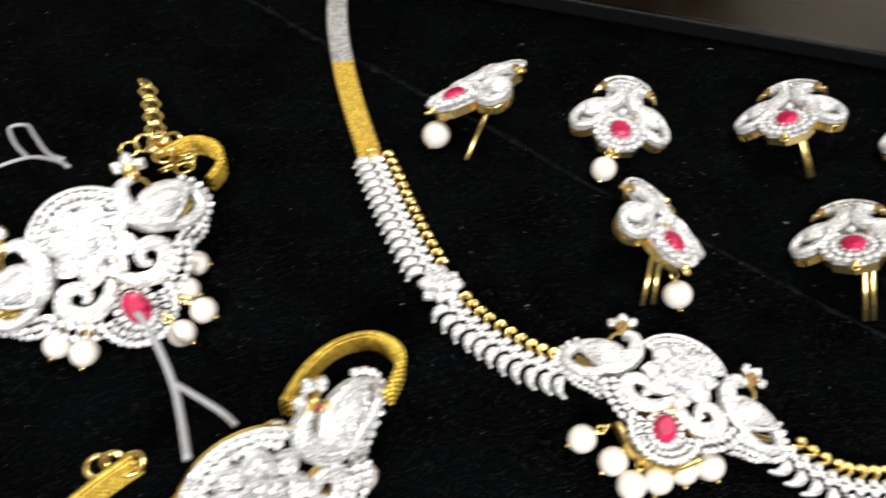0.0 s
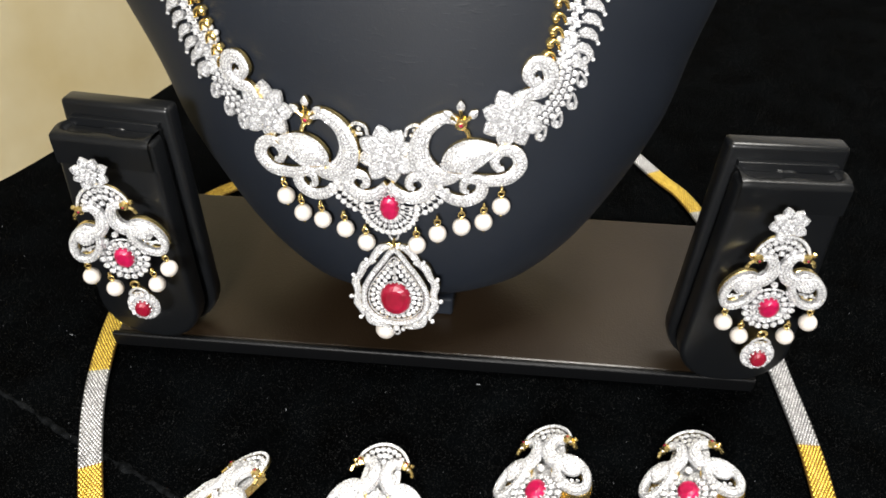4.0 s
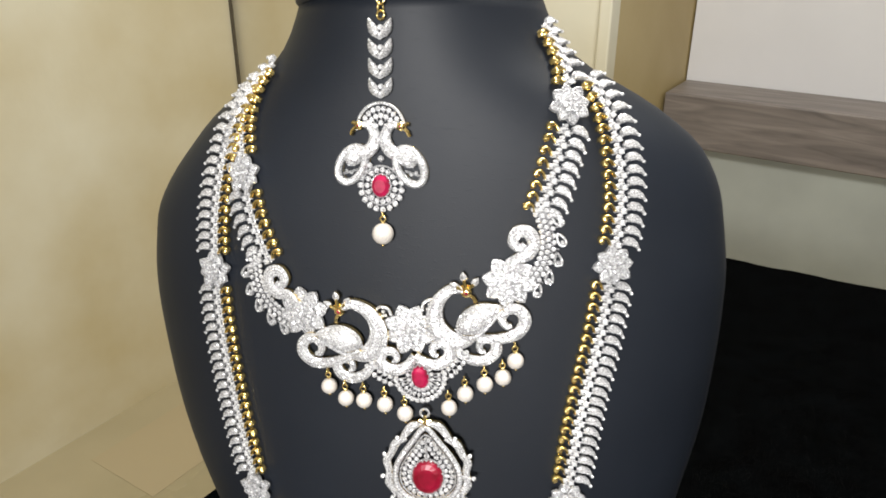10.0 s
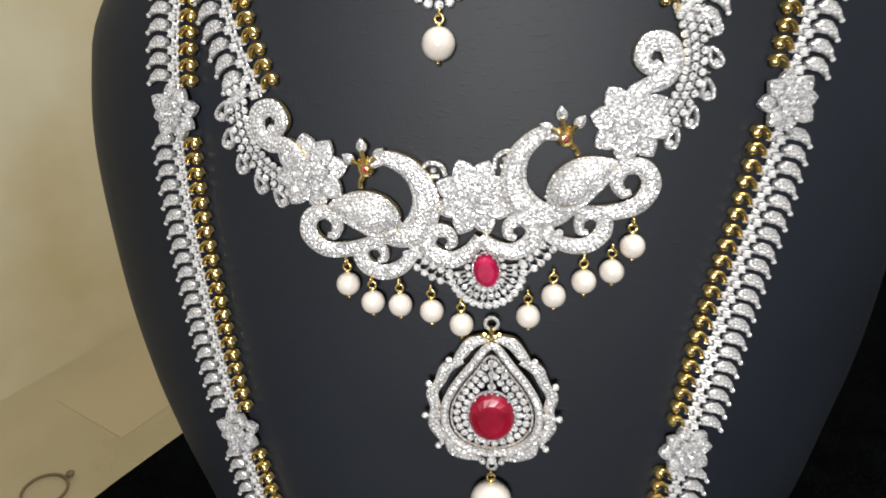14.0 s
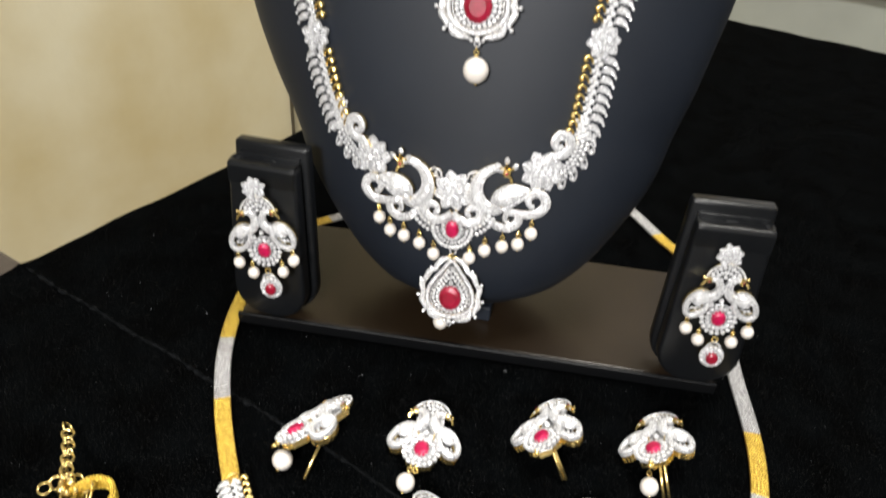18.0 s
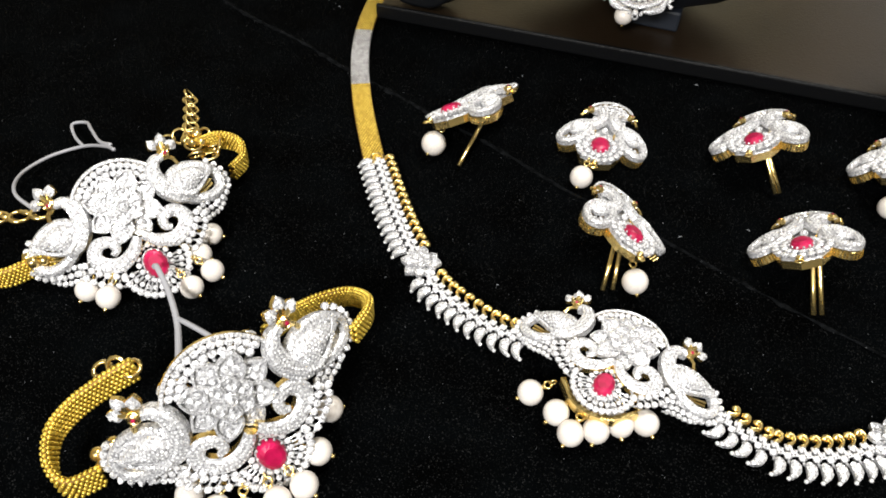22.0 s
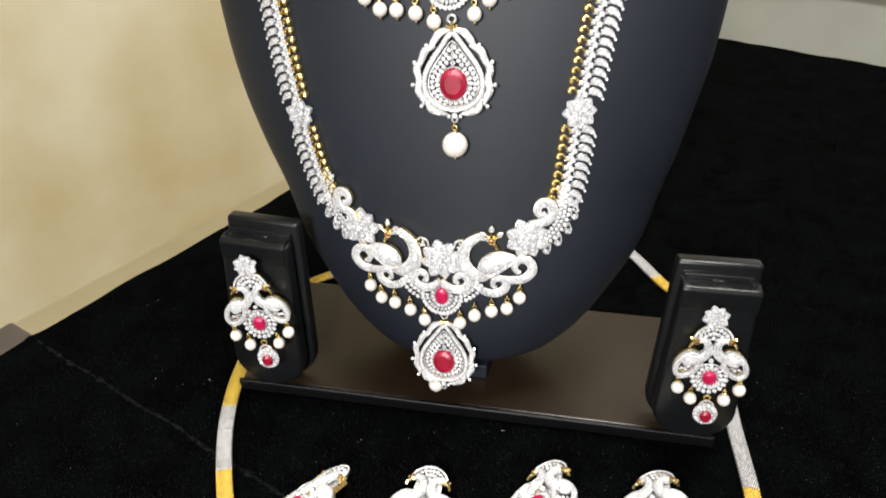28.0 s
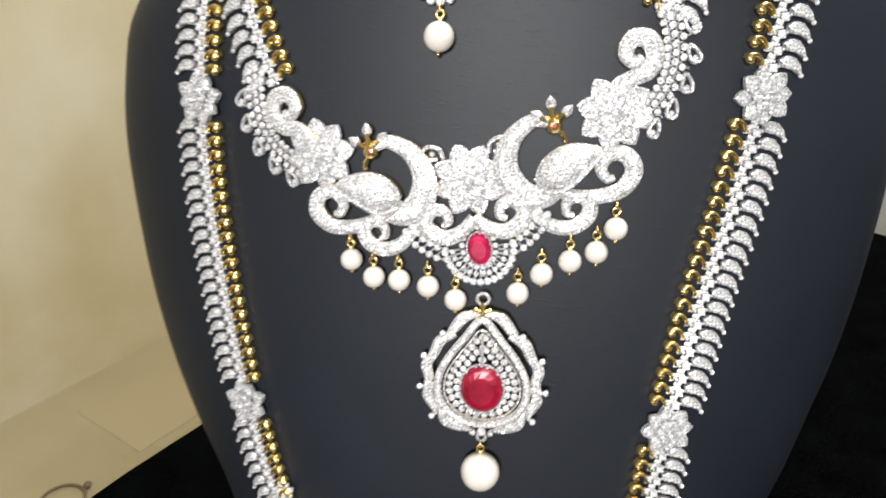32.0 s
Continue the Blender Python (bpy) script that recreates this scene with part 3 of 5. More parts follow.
# ---- the display tray ----
RIM = material("black_cloth_edge", (0.0022, 0.0024, 0.0028), 0.45, 0.0, Specular_IOR_Level=0.2)
relief(RIM, 1500, 0.0003, 0.5)
TRAY_TOP = 0.0058
TRAY_M = pose(0, -0.0028, 0, 0, 0, 2.4)
tray = thing("display_tray", TRAY_M @ Matrix.Translation((0, 0.046, 0)), "low brown-black leatherette tray on the velvet", "tray")
me = rounded_box(0.240, 0.088, TRAY_TOP - 0.0005, 0.0012, 3)
me.materials.append(TRAY)
part("platform", me, tray, TRAY_M @ Matrix.Translation((0, 0.0440, TRAY_TOP / 2 + 0.0002)))
me = rounded_box(0.2425, 0.0024, TRAY_TOP + 0.0008, 0.0009, 3)
me.materials.append(RIM)
part("front_rim", me, tray, TRAY_M @ Matrix.Translation((0, -0.0012, (TRAY_TOP + 0.0008) / 2)), "black leatherette front rim")

# ---- the bust ----
B_O = Vector((-0.0125, 0.004, 0.0))
B_UP = Vector((-0.058, 0.2, 1.0)).normalized()
B_R = Vector((1, 0, 0.058))
B_R = (B_R - B_UP * B_UP.dot(B_R)).normalized()
B_N = B_R.cross(B_UP)
OUTLINE = ((15, 2), (16.5, 16), (20, 31), (27, 44), (38, 57), (52, 68), (83, 85.5), (110, 94), (133, 102.4), (170, 112.4), (205, 117.4), (232, 119), (250, 117.4), (266, 114), (282, 105), (296, 91.5), (306, 78), (314, 65), (321, 56.5), (330, 50.5), (336, 48), (339, 46.8))


def bust_half(v):
    vs = [p[0] for p in OUTLINE]
    i = min(max(np.searchsorted(vs, v) - 1, 0), len(vs) - 2)
    (v0, h0), (v1, h1) = OUTLINE[i], OUTLINE[i + 1]
    s0 = (OUTLINE[i + 1][1] - OUTLINE[max(i - 1, 0)][1]) / (vs[i + 1] - vs[max(i - 1, 0)])
    s1 = (OUTLINE[min(i + 2, len(vs) - 1)][1] - h0) / (vs[min(i + 2, len(vs) - 1)] - v0)
    d = v1 - v0
    t = min(max((v - v0) / d, 0), 1)
    return h0 * (2 * t ** 3 - 3 * t * t + 1) + h1 * (3 * t * t - 2 * t ** 3) + d * s0 * (t ** 3 - 2 * t * t + t) + d * s1 * (t ** 3 - t * t)


def bust_mid(v):
    return 3.0 + 1.1 * min(max((v - 225) / 50, 0), 1) + 3.2 * max(0.0, 1 - abs(v - 286) / 26) + 2.5 * min(max((150 - v) / 50, 0), 1)


def bust_depth(v):
    return 44 * (0.42 + 0.58 * math.sqrt(max(0.0, 1 - ((70 - v) / 58) ** 2))) if v < 70 else 44


def bust_place(u, v, w):
    return B_O + (B_R * u + B_UP * v + B_N * w) * MM


def bust_at(u, v):
    h = max(bust_half(v), 5)
    s = min(abs(u - bust_mid(v)) / h, 0.985)
    return bust_place(u, v, -30 + bust_depth(v) * math.sqrt(1 - s * s))


BUST = Surface(bust_at)
bust = thing("necklace_bust", Matrix.Translation((-0.012, 0.022, 0.014)), "black leatherette necklace bust leaning back on the tray", "bust")
rows = [15 + (339 - 15) * (k / 64) for k in range(65)]
rows[1:1] = [15.4, 16.2, 17.5]
bd = Build()
NU = 56
verts = []
for v in sorted(rows):
    h, d = bust_half(v), bust_depth(v)
    for k in range(NU):
        a = 2 * math.pi * k / NU
        c, s = math.cos(a), math.sin(a)
        verts.append(bust_place(bust_mid(v) + h * s, v, -30 + (d if c > 0 else 26) * c * (1 if v > 30 else 0.6 + 0.4 * (v - 15) / 15)))
n_rows = len(rows)
faces = [(i * NU + k, i * NU + (k + 1) % NU, (i + 1) * NU + (k + 1) % NU, (i + 1) * NU + k) for i in range(n_rows - 1) for k in range(NU)]
faces += [tuple(range(NU))[::-1], tuple((n_rows - 1) * NU + k for k in range(NU))]
bd.add(verts, faces, 0)
me = bd.mesh("body", [LEATHER], True, 1.0)
me.polygons[-1].use_smooth = me.polygons[-2].use_smooth = False
part("body", me, bust, Matrix())
# neck cap with a stitched brim
bd = Build()
prof = ((0.985, 339), (1.03, 339.3), (1.05, 340.4), (1.045, 348), (1.0, 352.6), (0.93, 353.8), (0.6, 354.4))
verts = []
for s, v in prof:
    for k in range(NU):
        a = 2 * math.pi * k / NU
        c = math.cos(a)
        verts.append(bust_place(bust_mid(v) + 45.5 * s * math.sin(a), v, -30 + (44 if c > 0 else 26) * c * s))
faces = [(i * NU + k, i * NU + (k + 1) % NU, (i + 1) * NU + (k + 1) % NU, (i + 1) * NU + k) for i in range(len(prof) - 1) for k in range(NU)]
faces += [tuple((len(prof) - 1) * NU + k for k in range(NU)), tuple(range(NU))[::-1]]
bd.add(verts, faces, 0)
part("neck_cap", bd.mesh("neck_cap", [LEATHER], True, 1.0), bust, Matrix(), "black leatherette cap on the neck")
me = rounded_box(0.022, 0.02, 0.0090, 0.001)
me.materials.append(LEATHER)
part("foot", me, bust, Matrix.Translation((-0.004, 0.0275, TRAY_TOP + 0.0048)))
me = rounded_box(0.05, 0.004, 0.30, 0.001)
me.materials.append(LEATHER)
part("prop", me, bust, Matrix.Translation((-0.02, 0.108, 0.158)) @ pose(0, 0, 0, 8, 0, 0))


# ---- earring stands ----
def stand_outline(w, h, r, taper=0.92, n=7):
    """A tall panel with a rounded bottom, in u and v."""
    pts = [(-w / 2 * taper, h), (-w / 2, r)]
    pts += [(-w / 2 + r * (1 - math.cos(a)), r * (1 - math.sin(a))) for a in [math.pi / 2 * k / n for k in range(1, n + 1)]]
    pts += [(w / 2 - r * (1 - math.sin(a)), r * (1 - math.cos(a))) for a in [math.pi / 2 * k / n for k in range(0, n)]]
    pts += [(w / 2, r), (w / 2 * taper, h)]
    return pts


def slab(outline, d, bevel):
    """A panel of that outline, d thick, with softened edges."""
    bm = bmesh.new()
    f = bm.faces.new([bm.verts.new((x * MM, 0, y * MM)) for x, y in outline])
    ext = bmesh.ops.extrude_face_region(bm, geom=[f])
    bmesh.ops.translate(bm, vec=(0, -d * MM, 0), verts=[g for g in ext["geom"] if isinstance(g, bmesh.types.BMVert)])
    bmesh.ops.recalc_face_normals(bm, faces=bm.faces)
    sharp = [e for e in bm.edges if len(e.link_faces) == 2 and e.calc_face_angle() > 0.8]
    bmesh.ops.bevel(bm, geom=sharp, offset=bevel * MM, segments=3, profile=0.5, affect="EDGES")
    me = bpy.data.meshes.new("slab")
    bm.to_mesh(me)
    bm.free()
    for p in me.polygons:
        p.use_smooth = True
    me.materials.append(GLOSS_LEATHER)
    return me


def earring_stand(x, y, yaw, label):
    m = Matrix.Translation((x, y, TRAY_TOP)) @ pose(0, 0, 0, -4, 0, yaw)
    t = thing("earring_stand", m, label, "stand", "earring stands on the tray")
    up = Matrix.Translation((0, 0, 0.0008))
    part("back_panel", cached("stand_back", lambda: slab(stand_outline(41.5, 92, 17, 0.87), 7, 1.6)), t, m @ up)
    part("front_pad", cached("stand_front", lambda: slab(stand_outline(37.4, 83, 16, 0.86), 9, 1.8)), t, m @ up @ Matrix.Translation((0, -0.0092, 0.0020)))
    part("core", cached("stand_core", lambda: slab(stand_outline(33, 84, 15, 0.9), 2.4, 0.2)), t, m @ up @ Matrix.Translation((0, -0.0069, 0.0032)))
    bd = Build()
    # the folded lip of the clip: a straight front edge, with two hollows between it and the back
    verts, nu, nw = [], 28, 9
    for k in range(nu + 1):
        u = -15.9 + 31.8 * k / nu
        for j in range(nw + 1):
            w = -8.6 - 10.4 * j / nw
            v = 86.0 + 1.2 * math.cos((w + 14) / 3.4)
            v -= 7.0 * math.exp(-((abs(u) - 8.6) / 4.6) ** 4) * math.exp(-((w + 12.2) / 3.4) ** 4)
            v -= 2.4 * math.exp(-(u / 5) ** 2) * math.exp(-((w + 12) / 3) ** 2)
            verts.append((u, w, v - 0.09 * max(0, abs(u) - 14) ** 2))
        verts += [(u, -19.3, 84.0), (u, -19.1, 76.0)]
    row = nw + 3
    faces = [(k * row + j, (k + 1) * row + j, (k + 1) * row + j + 1, k * row + j + 1) for k in range(nu) for j in range(row - 1)]
    bd.add(verts, faces, 0)
    part("clip_lip", cached("stand_lip", lambda: bd.mesh("clip_lip", [GLOSS_LEATHER])), t, m @ up, "folded leatherette lip with two hollows")
    return t


earring_stand(-0.1010, 0.006, -2, "black leatherette earring stand with a rounded foot, turned slightly outward")
earring_stand(0.1066, 0.0135, 4, "black leatherette earring stand with a rounded foot, facing straight ahead")

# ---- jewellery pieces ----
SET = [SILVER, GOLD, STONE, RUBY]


def made(key, draw, mirror=False, mats=SET, smooth=False):
    def build():
        bd = Build()
        draw(bd)
        if mirror:
            bd.mirror()
        return bd.mesh(key, mats, smooth)
    return cached(key + ("_m" if mirror else ""), build)


def petal(bd, a, r0, r1, wd, base, h):
    """A broad pointed petal with a raised rim and a sunken middle."""
    c, s = math.cos(a), math.sin(a)
    shape = ((0.0, 0.35), (0.2, 0.74), (0.42, 0.98), (0.58, 1.0), (0.76, 0.78), (0.9, 0.4), (1.0, 0.0))
    side = [(r0 + (r1 - r0) * t, wd / 2 * w) for t, w in shape]
    outline = [(c * u - s * v, s * u + c * v) for u, v in [(u, -v) for u, v in side] + side[-2::-1]]
    n = len(outline)
    m = (c * (r0 + (r1 - r0) * 0.52), s * (r0 + (r1 - r0) * 0.52))
    verts = [(x, y, base) for x, y in outline] + [(x, y, base + h) for x, y in outline]
    verts += [(m[0] + (x - m[0]) * 0.84, m[1] + (y - m[1]) * 0.84, base + h * q) for q in (1.08, 0.5) for x, y in outline]
    verts.append((m[0], m[1], base + h * 0.55))
    faces = [(i * n + k, i * n + (k + 1) % n, (i + 1) * n + (k + 1) % n, (i + 1) * n + k) for i in range(3) for k in range(n)]
    faces += [(3 * n + k, 3 * n + (k + 1) % n, 4 * n) for k in range(n)]
    bd.add(verts, faces, 0)


def draw_flower(bd, r=9.6):
    """Eight rimmed, pointed petals set with stones under a smaller whorl, round a bezel."""
    for k in range(8):
        a = 2 * math.pi * (k + 0.3) / 8
        base = 0.2 + 0.9 * (k % 2)
        petal(bd, a, r * 0.16, r, r * 0.6, base, 1.3)
        c, s = math.cos(a), math.sin(a)
        for q, off, d in ((0.86, 0, 0.1), (0.74, 0, 0.15), (0.6, 0.105, 0.17), (0.6, -0.105, 0.17), (0.45, 0, 0.15)):
            stone(bd, r * (c * q - s * off), r * (s * q + c * off), base + 0.72, d * r, n=8, rise=0.4)
    for k in range(6):
        a = 2 * math.pi * (k + 0.1) / 6
        petal(bd, a, r * 0.1, r * 0.52, r * 0.42, 2.3, 0.9)
        c, s = math.cos(a), math.sin(a)
        for q, off, d in ((0.4, 0, 0.12), (0.27, 0, 0.13)):
            stone(bd, r * (c * q - s * off), r * (s * q + c * off), 2.85, d * r, n=8, rise=0.4)
    ring(bd, 0, 0, 3.2, r * 0.13, r * 0.04, 0, "z", 14)
    stone(bd, 0, 0, 3.0, r * 0.2, n=8)


def draw_peacock(bd):
    """Neck, breast, wing and coiled tail; the head is yellow gold with a red eye."""
    ribbon(bd, [(22.8, 11.6), (18.7, 12.4), (13.4, 8.8), (11.0, 3.0), (12.0, -2.4), (15.6, -6.2), (20.4, -6.6), (25.0, -4.6)], [2.6, 3.6, 4.9, 6.2, 7.2, 7.0, 5.4, 2.8], 3.0, stones=0.95, base=0.6)
    dome(bd, [(18.2, -3.2), (21.0, -5.2), (25.6, -5.0), (30.2, -2.0), (35.6, 2.8), (31.0, 5.2), (26.2, 5.6), (21.6, 3.8), (18.6, 0.4)], 4.8, 1.0, 0.95, 0, 1)
    ribbon(bd, [(18.8, -4.6), (24, -5.6), (29.2, -2.6), (35.6, 2.5)], [1.1, 1.5, 1.4, 0.8], 1.6, base=3.2, stones=0.9)
    ribbon(bd, [(23.0, -6.0), (28, -7.9), (33.5, -8.6), (39, -7.6), (42.3, -3.6), (41, 0.6), (37, 1.6), (34.4, -1.4), (35.6, -4.5), (37.4, -4.4)], [3.0, 3.4, 3.9, 4.3, 4.5, 4.2, 3.8, 3.2, 2.5, 1.7], 2.3, stones=0.95, base=0.5)
    for off, up in ((0.0, 5.0), (1.5, 4.2)):
        tube(bd, [(17.6 + off * 0.2, -1.6 - off, up - 1.0), (20.6, -5.0 - off * 0.8, up - 0.6), (25.4, -4.8 - off * 0.6, up - 0.6), (30.0, -1.8 - off * 0.4, up - 0.8), (35.4, 2.6, up - 1.4)], 0.34, 0, 5, 5)
    # head, beak and crest
    ball(bd, 24.0, 10.6, 2.6, 2.1, 1, 10, 6, 0.8)
    tube(bd, [(24.6, 9.6, 2.4), (26.0, 8.0, 2.4), (26.6, 6.2, 2.2)], 0.65, 1, 5)
    ring(bd, 24.0, 10.6, 3.9, 1.05, 0.35, 1, "z", 14)
    gem(bd, 24.0, 10.6, 3.8, 0.6, 0.6, 0.7, 3, 8)
    for a, l in ((40, 3.2), (90, 3.9), (140, 3.2)):
        c, s = math.cos(radians(a)), math.sin(radians(a))
        tube(bd, [(24 + c * 1.2, 10.6 + s * 1.2, 3.0), (24 + c * (l + 0.8), 10.6 + s * (l + 0.8), 3.4)], 0.62, 1, 6)
        plate(bd, leaf(24 + c * l, 10.6 + s * l, 24 + c * (l + 3.6), 10.6 + s * (l + 3.6), 2.6), 1.4, 0.6, 2.2, 0, 1)
        bead(bd, 24 + c * (l + 1.2), 10.6 + s * (l + 1.2), 3.2, 1.5)
    for a in (65, 115):
        c, s = math.cos(radians(a)), math.sin(radians(a))
        tube(bd, [(24 + c * 1.2, 10.6 + s * 1.2, 2.8), (24 + c * 3.0, 10.6 + s * 3.0, 3.0)], 0.45, 1, 5)


def draw_lower_scroll(bd):
    ribbon(bd, [(14.6, -8.2), (17.2, -12.2), (21, -15.0), (25.5, -15.6), (29.3, -13.4), (30.1, -9.9), (27.6, -7.9), (24.6, -9.0), (24.2, -11.8), (25.8, -12.6)], [2.6, 3.2, 3.8, 4.1, 4.2, 3.9, 3.4, 2.8, 2.2, 1.5], 2.2, stones=0.95, base=0.5)


def draw_centre_scroll(bd):
    ribbon(bd, [(0.0, -9.4), (3.0, -12.6), (7.4, -14.2), (11.6, -12.4), (12.8, -9.2), (10.6, -6.6), (7.4, -7.2), (6.6, -9.8), (8.2, -11.0)], [2.6, 3.6, 4.3, 4.5, 4.2, 3.7, 3.1, 2.5, 1.7], 2.6, stones=0.95, base=0.9)


def draw_small_loop(bd):
    ribbon(bd, [(5.8, 6.0), (6.6, 8.6), (9.4, 9.6), (11.0, 8.2), (9.6, 6.4), (7.2, 6.2)], 1.1, 1.4, base=0.5)
    stone(bd, 8.6, 7.6, 1.0, 1.6)


def draw_fan(bd):
    """The openwork half fan of stones below the scrolls, with its lobe round the ruby."""
    for r0, count, d in ((5.2, 17, 1.65), (7.5, 13, 1.45), (9.7, 16, 2.05)):
        for k in range(count):
            a = 2 * math.pi * k / count if r0 < 6 else math.pi * (0.98 + 1.04 * (k + 0.5) / count)
            bead(bd, r0 * math.cos(a) * (0.84 if r0 < 6 else 0.94), -17.8 + r0 * math.sin(a) * (1.04 if r0 < 6 else 0.98), 1.0, d)
    for a in range(0, 18):
        q = math.pi * (0.98 + 1.04 * (a + 0.5) / 18)
        tube(bd, [(5.0 * math.cos(q), -17.8 + 5.6 * math.sin(q), 0.8), (9.2 * math.cos(q), -17.8 + 9.2 * math.sin(q), 0.8)], 0.3, 0, 4)
    for s in (-1, 1):
        lines = ([(18.8, -11.0), (17.0, -14.8), (13.6, -18.0), (9.8, -20.4)], [(16.8, -9.8), (15.0, -13.2), (11.8, -16.0), (8.2, -18.0)], [(14.0, -12.2), (11.0, -14.4), (7.2, -15.8)])
        for row, pts in enumerate(lines):
            line = curve([(s * u, v) for u, v in pts], 8)
            for p, t in along(line, 2.2, 0.4):
                bead(bd, p[0], p[1], 1.0, 1.9)
                tube(bd, [(p[0], p[1], 0.8), (p[0] * 0.9, p[1] * 0.9 - 0.4, 0.8)], 0.28, 0, 4)
            tube(bd, [(p[0], p[1], 0.7) for p in line[::3]], 0.3, 0, 4)


def draw_under_rows(bd):
    """Rows of stones along the lower edge of a bird, down to the fan."""
    for row, (off, d) in enumerate(((0.0, 1.9), (2.1, 2.0), (4.1, 1.8))):
        line = curve([(28.6 - row * 0.6, -4.0 - off * 0.9), (24.0, -6.4 - off), (19.0, -7.6 - off), (14.0 + row * 0.8, -9.6 - off * 0.9)], 8)
        for p, t in along(line, d * 1.02, 0.5 + 0.9 * (row % 2)):
            bead(bd, p[0], p[1], 1.0, d * 0.92)
        tube(bd, [(p[0], p[1], 0.7) for p in line[::3]], 0.36, 0, 4)


def draw_coil_bird(bd):
    """The bird of the armlets and the belt: a short neck over an oval coil with a folded wing."""
    ribbon(bd, [(13.8, 10.4), (10.8, 9.8), (9.0, 6.4), (10.0, 1.8), (13.2, -1.8), (17.4, -3.0)], [2.2, 3.2, 4.4, 5.2, 5.2, 3.4], 3.0, side=0, stones=0.95, base=0.8)
    oval = []
    for k in range(14):
        a = 2 * math.pi * k / 14
        x, y = 8.0 * math.cos(a), 5.2 * math.sin(a)
        oval.append((19.8 + x * 0.95 + y * 0.3, 0.2 - x * 0.3 + y * 0.95))
    ribbon(bd, oval, 2.9, 2.4, n=3, closed=True, side=0, stones=0.95, base=0.5)
    dome(bd, [(11.8, 2.2), (12.8, -1.2), (15.6, -2.4), (18.8, -1.4), (22.0, 0.2), (24.6, 2.0), (22.0, 3.9), (18.0, 5.2), (14.0, 4.8)], 4.6, 0.8, 0.95)
    ribbon(bd, [(12.6, -1.8), (15.8, -3.2), (19.4, -2.0), (25.0, 1.6)], [0.9, 1.2, 1.2, 0.7], 1.6, side=0, base=2.9, stones=0.9)
    plate(bd, [(21.0, -0.4), (24.4, 3.4), (25.2, 1.4)], 0.6, 0.8, 4.2, 0, 0, 0.1)
    for off in (0.0, 1.3):
        tube(bd, [(16.4, -3.0 - off * 0.5, 1.6), (20.6, -2.4 - off * 0.8, 1.9), (24.6, -0.6 - off, 1.4)], 0.42, 1, 6)
    ball(bd, 14.4, 10.8, 3.0, 1.8, 1, 10, 6, 0.8)
    tube(bd, [(15.0, 10.0, 2.8), (16.6, 8.6, 2.8), (17.2, 7.0, 2.6)], 0.65, 1, 5)
    ring(bd, 14.4, 10.8, 4.1, 1.0, 0.35, 1, "z", 14)
    gem(bd, 14.4, 10.8, 4.0, 0.55, 0.55, 0.7, 3, 8)
    for a, l in ((30, 2.2), (75, 2.8), (120, 2.2)):
        c, q = math.cos(radians(a)), math.sin(radians(a))
        tube(bd, [(14.4 + c * 1.2, 10.8 + q * 1.2, 2.8), (14.4 + c * (l + 1), 10.8 + q * (l + 1.6), 3.6)], 0.75, 1, 6)
        plate(bd, leaf(14.4 + c * l, 10.8 + q * l, 14.4 + c * (l + 3.6), 10.8 + q * (l + 3.6), 3.4), 1.6, 0.6, 2.4, 0, 1)
        for g in (1.2, 2.4):
            stone(bd, 14.4 + c * (l + g), 10.8 + q * (l + g), 4.1, 1.4)
    # stones along the outer edge, where the band begins
    for k in range(9):
        a = radians(-58 + 15 * k)
        x, y = 10.6 * math.cos(a), 7.6 * math.sin(a)
        u, v = 19.8 + x * 0.95 + y * 0.3, 0.2 - x * 0.3 + y * 0.95
        ball(bd, u, v, 0.9, 0.95, 0, 6, 4)
        stone(bd, u, v, 1.4, 2.0)


def draw_arch(bd):
    """The stone-set arch behind the flower of an armlet."""
    for r0, n in ((10.2, 11), (12.2, 14)):
        for k in range(n):
            a = radians(28 + 124 * (k + 0.5) / n)
            bead(bd, r0 * math.cos(a), r0 * math.sin(a), 1.0, 2.0)
            tube(bd, [(r0 * 0.8 * math.cos(a), r0 * 0.8 * math.sin(a), 0.6), (r0 * math.cos(a), r0 * math.sin(a), 0.6)], 0.4, 0, 4)
    ribbon(bd, [(13.7 * math.cos(radians(a)), 13.7 * math.sin(radians(a))) for a in range(25, 160, 13)], 1.0, 1.4, stones=0.9, base=0.4)


def draw_ruby(bd, rx=3.1, ry=4.2):
    gem(bd, 0, 0, 0, rx, ry, 2.2, 0, 16)


def draw_claws(bd, rx=3.1, ry=4.2, n=12):
    ribbon(bd, [(rx * 1.04 * math.cos(2 * math.pi * k / 16), ry * 1.04 * math.sin(2 * math.pi * k / 16)) for k in range(16)], 0.5, 0.7, n=2, closed=True, base=-0.4, side=0)
    for k in range(n):
        a = 2 * math.pi * (k + 0.5) / n
        ball(bd, rx * 1.02 * math.cos(a), ry * 1.02 * math.sin(a), 0.9, 0.42, 0, 6, 4)


def draw_pearl(bd, r=3.0):
    ball(bd, 0, 0, 0, r, 0, 20, 12)


def draw_eyelet(bd, r=3.0):
    ball(bd, 0, r + 0.25, 0, 0.75, 0, 8, 5, 0.6)
    ring(bd, 0, r + 1.5, 0, 1.0, 0.34, 0, "z", 10)
    ring(bd, 0, r + 3.0, 0, 0.9, 0.3, 0, "x", 10)
    ball(bd, 0, -r - 0.35, 0, 0.6, 0, 8, 5)


